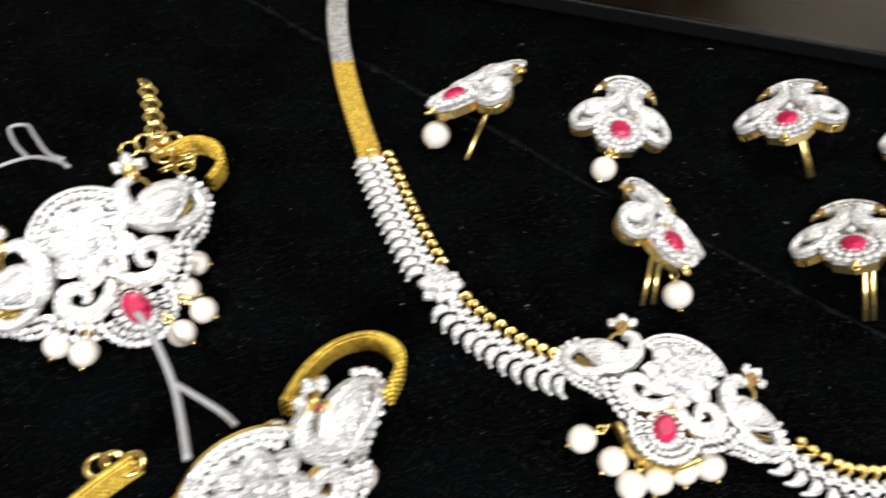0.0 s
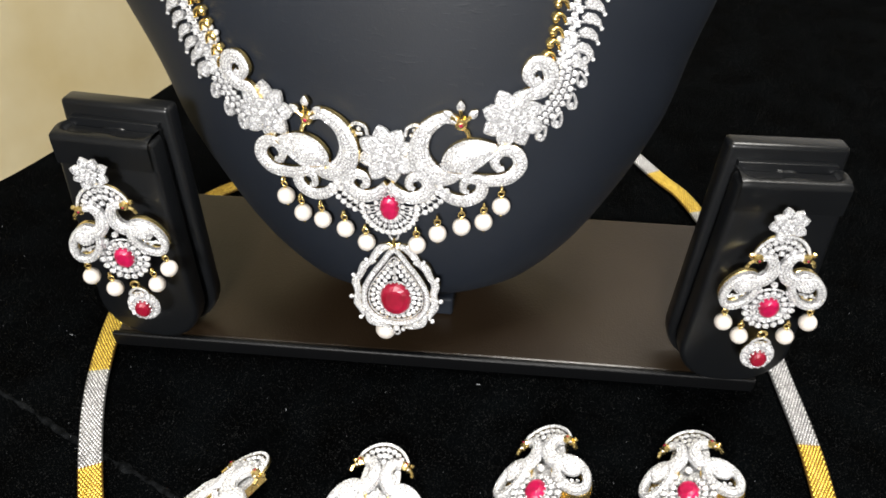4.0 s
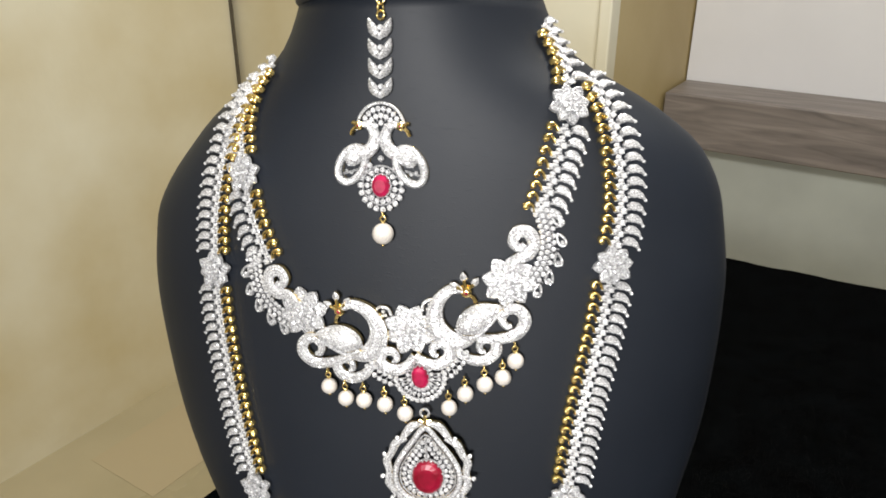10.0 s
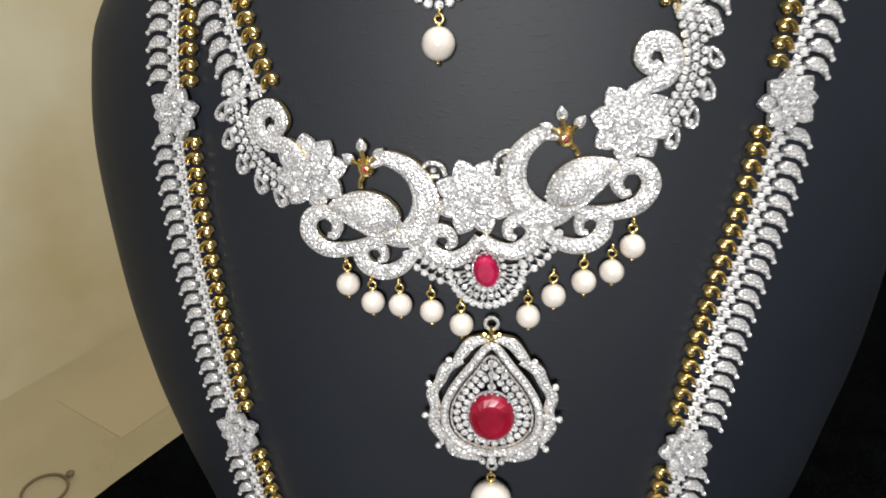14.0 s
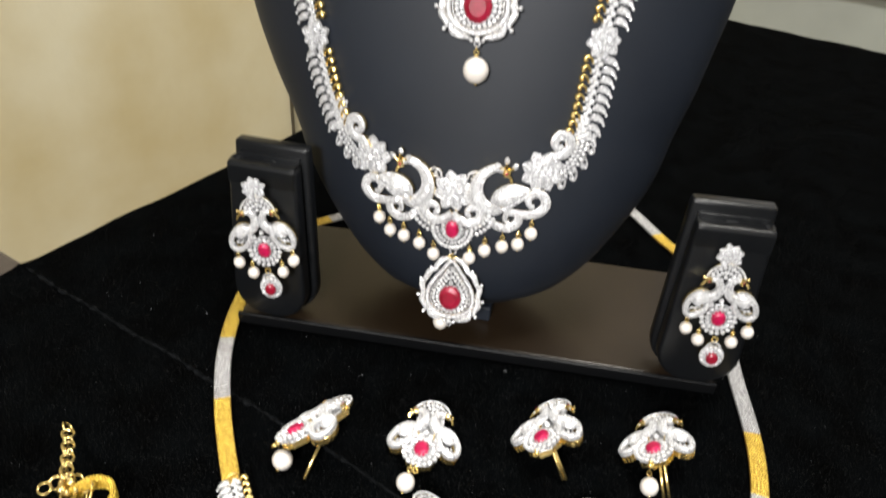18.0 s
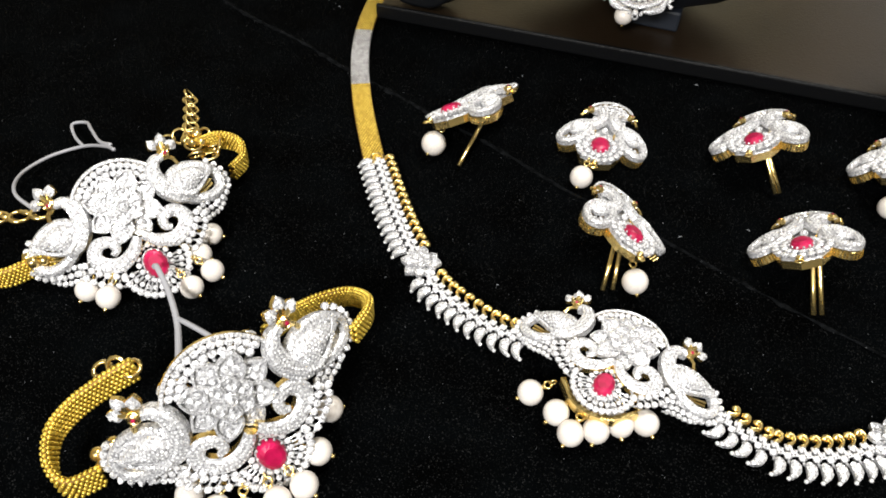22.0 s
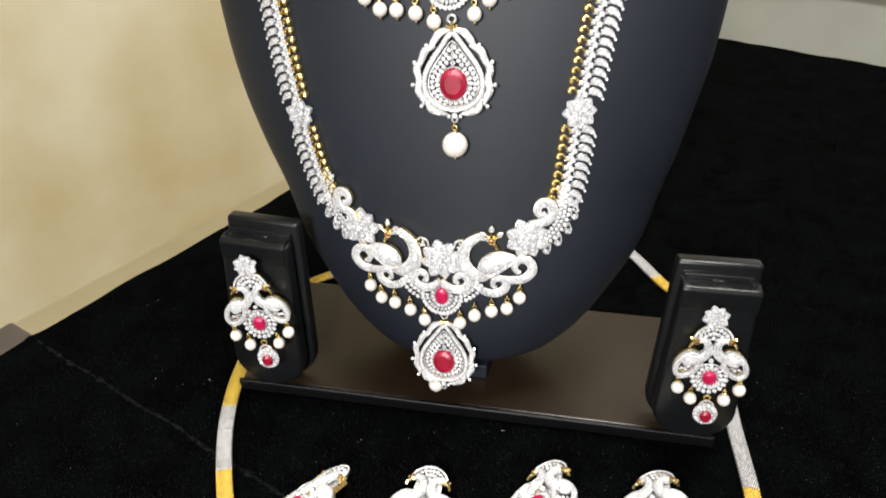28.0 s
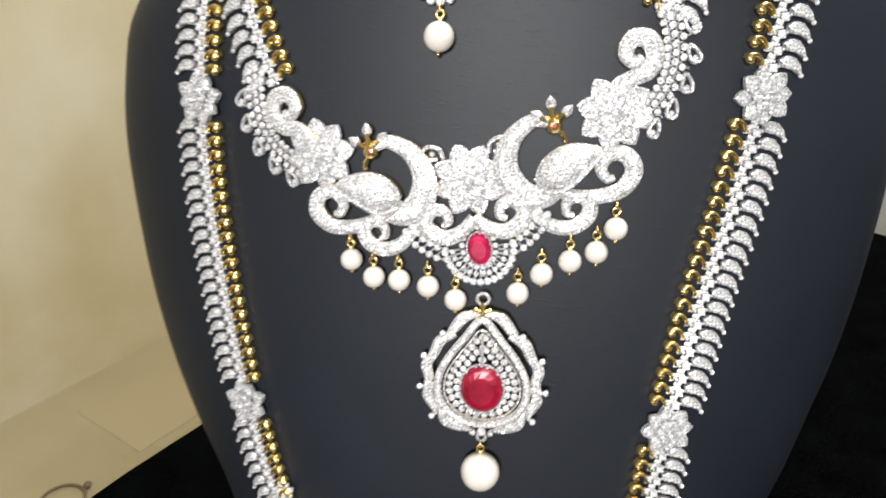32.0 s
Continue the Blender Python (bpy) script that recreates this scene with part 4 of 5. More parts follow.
def pearl(parent, m, r=3.0):
    p = part("pearl", made("pearl_%.1f" % r, lambda bd: draw_pearl(bd, r), mats=[PEARL], smooth=True), parent, m)
    part("eyelet", made("eyelet_%.1f" % r, lambda bd: draw_eyelet(bd, r), mats=[GOLD], smooth=True), p, m, "gold eyelet and pin")
    return p


def ruby(parent, m, rx, ry, glass=RUBY):
    p = part("ruby", made("%s_%.1f_%.1f" % (glass.name, rx, ry), lambda bd: draw_ruby(bd, rx, ry), mats=[glass]), parent, m, "deep red faceted stone")
    part("claw_setting", made("claws_%.1f_%.1f" % (rx, ry), lambda bd: draw_claws(bd, rx, ry), mats=[SILVER, GOLD], smooth=True), p, m)


def draw_side_curl(bd):
    """The coil and the openwork rows of stones between the side flower and the chain."""
    ribbon(bd, [(39.6, 14.0), (42.6, 18.6), (47.2, 19.8), (49.8, 23.2), (48.6, 27.4), (44.8, 28.2), (42.8, 25.0), (44.8, 22.4), (46.6, 23.8)], [3.2, 3.8, 4.3, 4.6, 4.6, 4.3, 3.7, 3.0, 2.0], 2.3, stones=0.95, base=0.5)
    mid = curve([(44.5, 9.0), (49.8, 13.4), (53.4, 18.8), (54.8, 24.8), (54.2, 31.0), (53.0, 36.5)], 8)
    for row, off in enumerate((-1.7, 0.3, 2.3)):
        for p, t in along(mid, 2.15, 1.0 * (row % 2)):
            u, v = p[0] + t[1] * off, p[1] - t[0] * off
            bead(bd, u, v, 1.0, 1.8)
            tube(bd, [(u, v, 0.6), (u + t[1] * 1.9, v - t[0] * 1.9, 0.6)], 0.28, 0, 4)
    for off in (-0.8, 1.2):
        tube(bd, [(p[0] + t[1] * off, p[1] - t[0] * off, 0.5) for p, t in along(mid, 2.0)], 0.3, 0, 4)
    for p, t in along(mid, 5.6, 1.0)[:5]:
        c, s = t[1], -t[0]
        u, v = p[0] + c * 4.7, p[1] + s * 4.7
        c, s = c * 0.5 - t[0] * 0.86, s * 0.5 - t[1] * 0.86
        ribbon(bd, [(u - 2.6 * c, v - 2.6 * s), (u - 0.2 * c - 1.2 * s, v - 0.2 * s + 1.2 * c), (u + 1.8 * c - 0.9 * s, v + 1.8 * s + 0.9 * c), (u + 1.8 * c + 0.9 * s, v + 1.8 * s - 0.9 * c), (u - 0.2 * c + 1.2 * s, v - 0.2 * s - 1.2 * c)], 0.9, 1.5, n=4, closed=True, base=0.3, side=0)
        bead(bd, u + 0.9 * c, v + 0.9 * s, 0.8, 1.4)


def both(name, key, draw, owner, patch, lift=0.0, label="", shift=(0, 0), inward=0.0):
    """A piece and its mirror image about the motif's middle; inward: how much closer the right one sits."""
    for flip in (False, True):
        bd = Build()
        draw(bd)
        c = np.mean([p[:2] for p in bd.v], axis=0)
        cu, cv = round(float(c[0]), 2), round(float(c[1]), 2)

        def build(bd=bd, cu=cu, cv=cv, flip=flip):
            bd.v = [(x - cu, y - cv, z) for x, y, z in bd.v]
            if flip:
                bd.mirror()
            return bd.mesh(key, SET, False)
        me = cached(key + ("_m" if flip else ""), build)
        u = cu + shift[0]
        part(name, me, owner, patch.spot(-u if flip else u - inward, cv + shift[1], lift=lift), label)


PEARLS = ((34.6, -17.4), (29.2, -22.8), (22.4, -24.3), (14.9, -26.8), (8.2, -31.2))


def centrepiece(owner, patch, side=True, pearls=PEARLS, arch=False, birds=(0, 0)):
    """The middle of a necklace, or, with the arch and coiled birds, of an armlet or the belt."""
    part("flower", made("flower", draw_flower), owner, patch.spot(0, 0, 0, 0.6, 1.12 if arch else 1.0), "stone-set silver flower")
    both("scroll", "centre_scroll", draw_centre_scroll, owner, patch, 0.6)
    part("fan", made("fan", draw_fan), owner, patch.spot(0, 0, 0, 1.2))
    ruby(owner, patch.spot(0, -18.3, 0, 1.9), 3.2, 4.3)
    both("loop", "small_loop", draw_small_loop, owner, patch)
    if arch:
        both("peacock_ornament", "coil_bird", draw_coil_bird, owner, patch, 0.2, "coiled silver peacock with a gold head", birds)
        both("openwork_edge", "under_rows", draw_under_rows, owner, patch, shift=(birds[0] * 0.5, birds[1] * 0.6))
        part("arch", made("arch", draw_arch), owner, patch.spot(0, 0), "arch of stones")
    else:
        both("peacock_ornament", "peacock", draw_peacock, owner, patch, 0.2, "silver peacock with a gold head", inward=1.5)
        both("scroll", "lower_scroll", draw_lower_scroll, owner, patch, inward=1.0)
    if side:
        for s in (-1, 1):
            part("flower", made("flower", draw_flower), owner, patch.spot(37.6 if s > 0 else -38.4, 11.5, 12 * s, 0.4), "stone-set silver flower")
        both("side_curl", "side_curl", draw_side_curl, owner, patch, inward=1.6)
    for s in (-1, 1):
        for u, v in pearls:
            pearl(owner, patch.spot(u * s, v, -patch.turn * 0.8, 3.0))


def lying_pearls(owner, spots, centre, r=3.4):
    """Pearls on the velvet round a piece, their eyelets towards its middle."""
    for x, y in spots:
        turn = math.degrees(math.atan2(centre[1] - y, centre[0] - x)) - 90
        pearl(owner, Matrix.Translation((x * MM, y * MM, (r + 0.3) * MM)) @ pose(0, 0, 0, 22, 0, turn), r)


def draw_pendant(bd):
    """A drop-shaped frame of two bands in a border of curling leaves."""
    drop = [(0, 18.4), (-4.6, 13.2), (-9.0, 7.2), (-11.2, 1.8), (-10.7, -4.0), (-6.8, -8.4), (0, -10.2), (6.8, -8.4), (10.7, -4.0), (11.2, 1.8), (9.0, 7.2), (4.6, 13.2)]
    ribbon(bd, drop, 2.0, 2.2, n=4, closed=True, stones=1.25, base=0.8)
    ribbon(bd, [(u * 0.86, v * 0.86 - 0.2) for u, v in drop], 0.6, 1.6, n=4, closed=True, base=0.6)
    for q, d, step in ((0.745, 1.85, 2.0), (0.585, 1.75, 1.95)):
        ringpts = curve([(u * q, v * q - 0.2) for u, v in drop], 6, True)
        for p, t in along(ringpts + [ringpts[0]], step):
            bead(bd, p[0], p[1], 1.2, d)
            tube(bd, [(p[0], p[1], 0.6), (p[0] * 1.14, p[1] * 1.14, 0.6)], 0.26, 0, 4)
    tube(bd, [(0, 14.0, 2.4), (0, 6.0, 2.6)], 0.42, 0, 6)
    bead(bd, 0, 7.6, 1.8, 2.0)
    for pts, hook in (([(-0.6, 20.0), (-4.8, 18.6), (-7.2, 15.6), (-9.2, 13.4)], (-10.6, 14.4)), ([(-6.6, 14.2), (-10.6, 12.2), (-12.2, 9.0), (-14.0, 7.0)], (-15.6, 8.2)), ([(-11.6, 8.8), (-14.2, 5.6), (-13.6, 1.8), (-14.8, -1.0)], (-16.9, -0.6)), ([(-12.6, 1.0), (-14.0, -2.6), (-12.4, -5.8), (-12.0, -8.0)], (-13.6, -9.4)), ([(-10.8, -5.6), (-9.4, -9.8), (-5.6, -11.4), (-2.8, -12.0)], (-2.0, -13.4))):
        for q in (-1, 1):
            ribbon(bd, [(u * q, v) for u, v in pts], [1.5, 3.0, 2.6, 1.0], 2.0, n=5, base=0.4, stones=0.9)
            hx, hy = pts[3][0] * 0.35 + hook[0] * 0.65, pts[3][1] * 0.35 + hook[1] * 0.65
            tube(bd, [(pts[3][0] * q, pts[3][1], 1.2), (hx * q, hy, 1.4)], 0.55, 0, 5)
            ball(bd, hx * q, hy, 1.6, 0.85, 2, 8, 5)
    ring(bd, 0, 21.2, 1.5, 1.4, 0.5, 1, "x", 10)
    for u, v in ((-1.7, 20.9), (1.7, 20.9), (0, 21.8), (-0.8, 20.4), (0.8, 20.4)):
        ball(bd, u, v, 2.0, 0.7, 1, 7, 5)
    ring(bd, 0, 23.6, 1.5, 1.5, 0.45, 0, "z", 10)
    bead(bd, 0, -12.6, 1.4, 2.4)
    ring(bd, 0, -14.2, 1.3, 1.1, 0.4, 0, "z", 10)


def pendant(owner, m, pearl_r=5.2, pearl_off=(0, -21.4, 1.0)):
    p = part("pendant", made("pendant", draw_pendant), owner, m, "drop pendant bordered with leaves")
    ruby(p, m @ Matrix.Translation((0, -0.4 * MM, 1.6 * MM)), 5.5, 6.3, RUBY_DEEP)
    q = m @ Matrix.Translation(Vector(pearl_off) * MM)
    part("pearl", made("pearl_%.1f" % pearl_r, lambda bd: draw_pearl(bd, pearl_r), mats=[PEARL], smooth=True), p, q)
    part("eyelet", made("eyelet_%.1f" % pearl_r, lambda bd: draw_eyelet(bd, pearl_r), mats=[GOLD], smooth=True), p, q, "gold eyelet and pin")


def draw_leaf_link(bd):
    """One chain link: a hooked, rimmed leaf with a ball at its tip, and three claw-set stones on a bar."""
    way = [(-2.3, 0.2), (-3.6, 0.8), (-5.1, 0.7), (-6.6, -0.2), (-7.6, -1.3)]
    ribbon(bd, way, [1.7, 2.8, 2.7, 1.7, 0.5], 1.5, n=4, side=0, base=0.5)
    for u, v, d in ((-2.8, 0.3, 0.95), (-3.4, 1.1, 0.85), (-3.7, 0.2, 0.95), (-4.3, 1.0, 0.95), (-4.6, 0.1, 0.95), (-5.3, 0.7, 0.9), (-5.7, -0.2, 0.85), (-6.4, -0.2, 0.7), (-7.0, -0.8, 0.55)):
        stone(bd, u, v, 1.85, d, rise=0.34)
    tube(bd, [(-2.2, 1.0, 1.5), (-3.6, 2.0, 1.7), (-5.4, 1.8, 1.7), (-7.0, 0.4, 1.6), (-7.8, -1.2, 1.5)], 0.24, 0, 5)
    ball(bd, -7.9, -1.6, 1.5, 0.6, 2, 7, 5)
    for u, v, d in ((1.7, -0.4, 2.1), (0.1, 1.0, 1.95), (-0.9, -0.9, 2.0)):
        bead(bd, u, v, 1.1, d)
        for k in range(4):
            a = 0.6 + k * math.pi / 2
            ball(bd, u + 0.95 * math.cos(a), v + 0.95 * math.sin(a), 1.35, 0.34, 2, 5, 4)
    tube(bd, [(-2.6, -0.5, 0.5), (2.2, -0.2, 0.5)], 0.4, 0, 5)
    tube(bd, [(0.2, -1.9, 0.4), (0.2, 1.9, 0.4)], 0.35, 0, 5)


def draw_gold_bead(bd):
    """A polished comma: a stem that rises and rolls over into a round head."""
    ribbon(bd, [(2.2, -0.9), (2.9, 0.5), (4.0, 1.2), (5.2, 0.9), (5.6, -0.1)], [0.7, 1.0, 1.35, 1.65, 1.5], 2.3, n=5, top=1, side=1, base=0.2, dome=0.5)
    ball(bd, 5.2, -0.1, 1.5, 1.08, 1, 12, 8)


def chain(owner, surface, pts, side, pitch=3.7, flowers=(), size=1.08, lift=0.6, skip_gold=0, gap=3):
    """Links along a line; side -1: the leaves lie to the left of the way, +1: to the right."""
    flip = side > 0
    steps = along(curve(pts, 10), pitch * size, pitch * size * 0.5)
    blocked = {f + k for f in flowers for k in range(gap)}
    for i, (p, t) in enumerate(steps):
        turn = math.degrees(math.atan2(t[1], t[0])) - 90
        if i in flowers:
            q = steps[min(i + gap // 2, len(steps) - 1)][0]
            part("flower", made("flower_small", lambda bd: draw_flower(bd, 6.0)), owner, surface.spot(q[0], q[1], turn, lift + 0.4, size * 1.12), "small stone-set silver flower")
        if i in blocked:
            continue
        m = surface.spot(p[0], p[1], turn, lift, size)
        part("leaf_link", made("leaf_link", draw_leaf_link, flip), owner, m)
        if i >= skip_gold:
            part("gold_bead", made("gold_bead", draw_gold_bead, flip, smooth=True), owner, m, "polished gold bead")


# ---- the short necklace ----
short_necklace = thing("necklace", BUST.spot(7.8, 224.8), "short white-stone necklace with twin peacocks, ruby and pearls on the bust", "necklace", "necklaces on the bust")
nk = Patch(BUST, 5.4, 223.8, 10.0, 1.0, 1.2)
centrepiece(short_necklace, nk)
pendant(short_necklace, BUST.spot(10.6, 167.8, 1, 4.0, 1.06), pearl_off=(-0.2, -24.4, 1.0))
chain(short_necklace, BUST, [(-47.6, 246), (-51.0, 254), (-54.8, 266), (-56.8, 281), (-57.5, 296), (-53, 309), (-46, 318)], -1, flowers=(7,))
chain(short_necklace, BUST, [(50.6, 264), (53.4, 272), (56.6, 284), (59.6, 297), (59.4, 309), (55.0, 320), (50.5, 328)], 1, flowers=(8,))

# ---- the long necklace ----
long_necklace = thing("necklace", BUST.spot(3.5, 89.3), "long white-stone necklace with gold beads and ruby pendant on the bust", "necklace", "necklaces on the bust")
centrepiece(long_necklace, Patch(BUST, 3.5, 87.8, 0.0, 1.0, 1.2))
pendant(long_necklace, Matrix.LocRotScale(bust_place(3.6, 33.9, 14.5), (BUST.spot(3.6, 75) @ pose(0, 0, 0, -6, 0, 0)).to_quaternion(), (0.98, 0.98, 0.98)), pearl_off=(-4.6, -14.8, -1.2), pearl_r=3.8)
chain(long_necklace, BUST, [(-51.0, 110), (-53.6, 117), (-58.3, 132), (-63.2, 155), (-68.2, 186), (-71.6, 218), (-71.8, 245), (-69.0, 270), (-63.5, 292), (-56, 306), (-50, 314)], -1, flowers=(9, 32))
chain(long_necklace, BUST, [(54.6, 114), (56.8, 122), (58.8, 137), (61.6, 160), (66.4, 192), (72.2, 221), (76.0, 247), (78.4, 271), (74.4, 295), (65.5, 311)], 1, flowers=(9, 32))


# ---- the forehead ornament, the earrings and the hair pins share one motif ----
def draw_fan_top(bd):
    """The stone fan between the two necks."""
    for r0, n in ((2.3, 3), (4.6, 7), (6.8, 10)):
        for k in range(n):
            a = radians(8 + 164 * (k + 0.5) / n)
            bead(bd, r0 * math.cos(a), 19.4 + r0 * math.sin(a) * 1.1, 0.9, 1.95)
            tube(bd, [(r0 * 0.72 * math.cos(a), 19.4 + r0 * 0.72 * math.sin(a), 0.5), (r0 * math.cos(a), 19.4 + r0 * 1.1 * math.sin(a), 0.6)], 0.32, 0, 4)
    ribbon(bd, [(8.6 * math.cos(radians(a)), 19.4 + 9.4 * math.sin(radians(a))) for a in range(0, 181, 20)], 1.1, 1.4, stones=1.0, base=0.3)


def draw_bird_side(bd):
    """A neck that curls into a drooping, paved wing loop, with a gold head."""
    ribbon(bd, [(6.2, 21.4), (3.6, 21.0), (1.9, 18.0), (2.3, 14.4), (4.6, 12.0), (8.0, 11.8)], [2.0, 2.9, 3.7, 4.4, 4.8, 3.6], 2.6, side=0, stones=0.95, base=0.5)
    oval = []
    for k in range(12):
        a = 2 * math.pi * k / 12
        x, y = 6.9 * math.cos(a), 4.3 * math.sin(a)
        oval.append((10.5 + x * 0.52 + y * 0.85, 7.2 - x * 0.85 + y * 0.52))
    ribbon(bd, oval, 2.6, 2.4, n=3, closed=True, side=0, stones=0.95, base=0.4)
    ribbon(bd, oval, 2.4, 1.9, n=3, closed=True, top=1, side=1, base=-1.6)
    dome(bd, [(4.8, 11.6), (6.6, 8.6), (9.2, 6.9), (11.9, 7.0), (13.4, 9.4), (12.8, 12.4), (10.2, 14.2), (6.8, 14.2)], 2.6, 0.6, 0.95)
    stone(bd, 10.9, 4.4, 1.0, 1.7)
    stone(bd, 12.6, 5.0, 1.0, 1.3)
    tube(bd, [(8.6, 5.4, 0.6), (14.0, 3.8, 0.6)], 0.45, 0, 4)
    ball(bd, 7.4, 21.0, 2.4, 1.7, 1, 8, 5, 0.8)
    tube(bd, [(8.2, 20.6, 2.2), (9.8, 19.2, 2.2), (10.4, 17.6, 2.0)], 0.65, 1, 5)
    gem(bd, 7.4, 21.0, 3.2, 0.45, 0.45, 0.6, 3, 7)
    ball(bd, 9.6, 21.8, 1.6, 0.9, 1, 6, 4)


def draw_halo(bd):
    """Two rings of stones round the oval ruby."""
    for r0, n, d in ((5.4, 15, 2.0), (8.0, 19, 2.2)):
        for k in range(n):
            a = 2 * math.pi * (k + 0.5) / n
            u, v = r0 * 0.95 * math.cos(a), r0 * 1.06 * math.sin(a)
            if v < 7.4:
                bead(bd, u, v, 1.1, d)
                tube(bd, [(u * 0.72, v * 0.72, 0.5), (u, v, 0.6)], 0.34, 0, 4)
    ring(bd, 0, 0, 0.5, 7.0, 0.4, 0, "z", 24)
    ball(bd, 0, 9.6, 1.4, 1.2, 2, 8, 4)


def twin_motif(owner, patch):
    part("fan", made("fan_top", draw_fan_top), owner, patch.spot(0, 0))
    both("peacock_ornament", "bird_side", draw_bird_side, owner, patch, 0.2, "looped silver peacock with a gold head")
    part("halo", made("halo", draw_halo), owner, patch.spot(0, 0))
    ruby(owner, patch.spot(0, 0, 0, 1.0), 3.4, 4.1)


def draw_leaf_pair(bd):
    for s in (-1, 1):
        plate(bd, leaf(0.3 * s, -2.2, 2.9 * s, 2.6, 2.4, bend=-0.3 * s), 1.5, 0.65, 0.4, 0, 0, 0.3)
        stone(bd, 1.2 * s, -0.4, 1.8, 1.2)
        stone(bd, 2.0 * s, 1.2, 1.6, 0.9)
    bead(bd, 0, -1.8, 1.0, 1.7)
    bead(bd, 0, 0.4, 0.8, 1.4)


def draw_chain_ring(bd, r=1.5, w=0.45):
    ring(bd, 0, 0, 0, r, w, 0, "z", 12)


tikka = thing("forehead_ornament", BUST.spot(-3.6, 275), "forehead ornament with twin peacocks, ruby and pearl on the bust", "ornament")
tk = Patch(BUST, -3.2, 275.4, -2.0, 0.98, 0.8)
twin_motif(tikka, tk)
pearl(tikka, tk.spot(1.0, -16.9, 0, 3.0), 3.9)
for k in range(4):
    part("leaf_link", made("leaf_pair", draw_leaf_pair), tikka, tk.spot(0.1, 33.8 + 6.5 * k, size=1.36), "pair of stone-set leaves")
for k in range(5):
    part("chain_ring", made("chain_ring", draw_chain_ring, mats=[GOLD], smooth=True), tikka, tk.spot(0.3, 57.8 + 2.4 * k) @ pose(0, 0, 0.001, 0, 70 if k % 2 else -20, 0), "gold chain ring")


def earring(origin, flower, drop, yaw, label):
    o, f, d = Vector(origin), Vector(flower), Vector(drop)
    up = (f - d).normalized()
    right = Vector((math.cos(radians(yaw)), math.sin(radians(yaw)), 0))
    s = plane(origin, right, up)
    size = 0.93
    p = Patch(s, 0, 0, 0, size)
    t = thing("earring", s.spot(0, 31), label, "earring", "pair of earrings")
    twin_motif(t, p)
    part("flower", made("flower_small", lambda bd: draw_flower(bd, 6.0)), t, p.spot(0, 33.2), "small stone-set silver flower")
    for u, v in ((13.8, -6.4), (7.6, -12.6)):
        for k in (-1, 1):
            pearl(t, p.spot(u * k, v, 0, 1.5), 3.0)
    dm = p.spot(0.0, -21.8, 0, 1.0, 1.18)
    dp = part("drop", made("ear_drop", draw_ear_drop), t, dm, "small oval drop with a ruby")
    ruby(dp, dm @ Matrix.Translation((0, 0, 0.0012)), 2.5, 2.9, RUBY_DEEP)
    return t


def draw_ear_drop(bd):
    for k in range(14):
        a = 2 * math.pi * k / 14
        stone(bd, 3.9 * math.cos(a), 4.5 * math.sin(a) + 0.3, 1.0, 1.7)
    plate(bd, [(4.9 * math.cos(2 * math.pi * k / 18), 5.5 * math.sin(2 * math.pi * k / 18) + 0.3) for k in range(18)], 0.8, 0.85, 0.1, 0, 1, 0)
    ribbon(bd, [(0, 7.4), (-2.6, 5.4), (0, 4.8), (2.6, 5.4)], 0.9, 1.2, n=3, closed=True, base=0.2)
    ring(bd, 0, 8.6, 0.8, 1.2, 0.4, 1, "z", 10)


earring((-0.0973, -0.0182, 0.0570), (-0.1030, -0.0135, 0.0877), (-0.0965, -0.0185, 0.0351), 9, "peacock earring with rubies and four pearls on the outward-turned stand")
earring((0.1080, -0.0105, 0.0556), (0.1042, -0.0062, 0.0881), (0.1092, -0.0112, 0.0334), 2, "peacock earring with rubies and four pearls on the straight stand")


def hair_pin(x, y, z, az, tilt, roll, legs, pearl_at, label, size=0.86, pearl_r=3.9):
    """az: where the fan points in plan; tilt: how far the ruby end is raised; roll: which wing is raised."""
    a, t, r = radians(az), radians(tilt), radians(roll)
    up = Vector((math.cos(a) * math.cos(t), math.sin(a) * math.cos(t), -math.sin(t)))
    right = Vector((math.sin(a), -math.cos(a), 0))
    n = right.cross(up)
    right = right * math.cos(r) + n * math.sin(r)
    s = plane((x + 0.0008, y, z), right, up, 30)
    p = Patch(s, 0, 0, 0, size * 1.16, -2.0)
    ob = thing("hair_pin", Matrix.Translation((x, y, 0.001)), label, "hair pin", "hair pins on the velvet")
    twin_motif(ob, p)
    part("backing", made("pin_back", draw_pin_back, mats=[SILVER, GOLD]), ob, p.spot(0, 0, 0, -4.1), "gold backing")
    both("wing_wall", "pin_wall", draw_pin_wall, ob, p, 0.0, "ribbed gold wall")
    part("tip_loop", made("tip_loop", draw_tip_loop, mats=[GOLD], smooth=True), ob, p.spot(0, -9.6))
    for (x1, y1), (u0, v0) in legs:
        top = p.spot(u0, v0, 0, -1.2).translation
        end = Vector((x1, y1, 0.0012))
        bd = Build()
        mid = top.lerp(end, 0.5)
        tube(bd, [tuple(top), tuple(top.lerp(end, 0.08)), tuple(mid), tuple(end)], 0.00075, 0, 6)
        part("prong", bd.mesh("prong", [GOLD], True, 1.0), ob, Matrix(), "gold prong")
    if pearl_at:
        q = Vector((pearl_at[0], pearl_at[1], 0.0042))
        away = (Vector((x, y, 0)) - Vector((q.x, q.y, 0))).normalized()
        m = Matrix.LocRotScale(q, Euler((radians(25), 0, math.atan2(away.y, away.x) - math.pi / 2)), None)
        pearl(ob, m, pearl_r)
    return ob


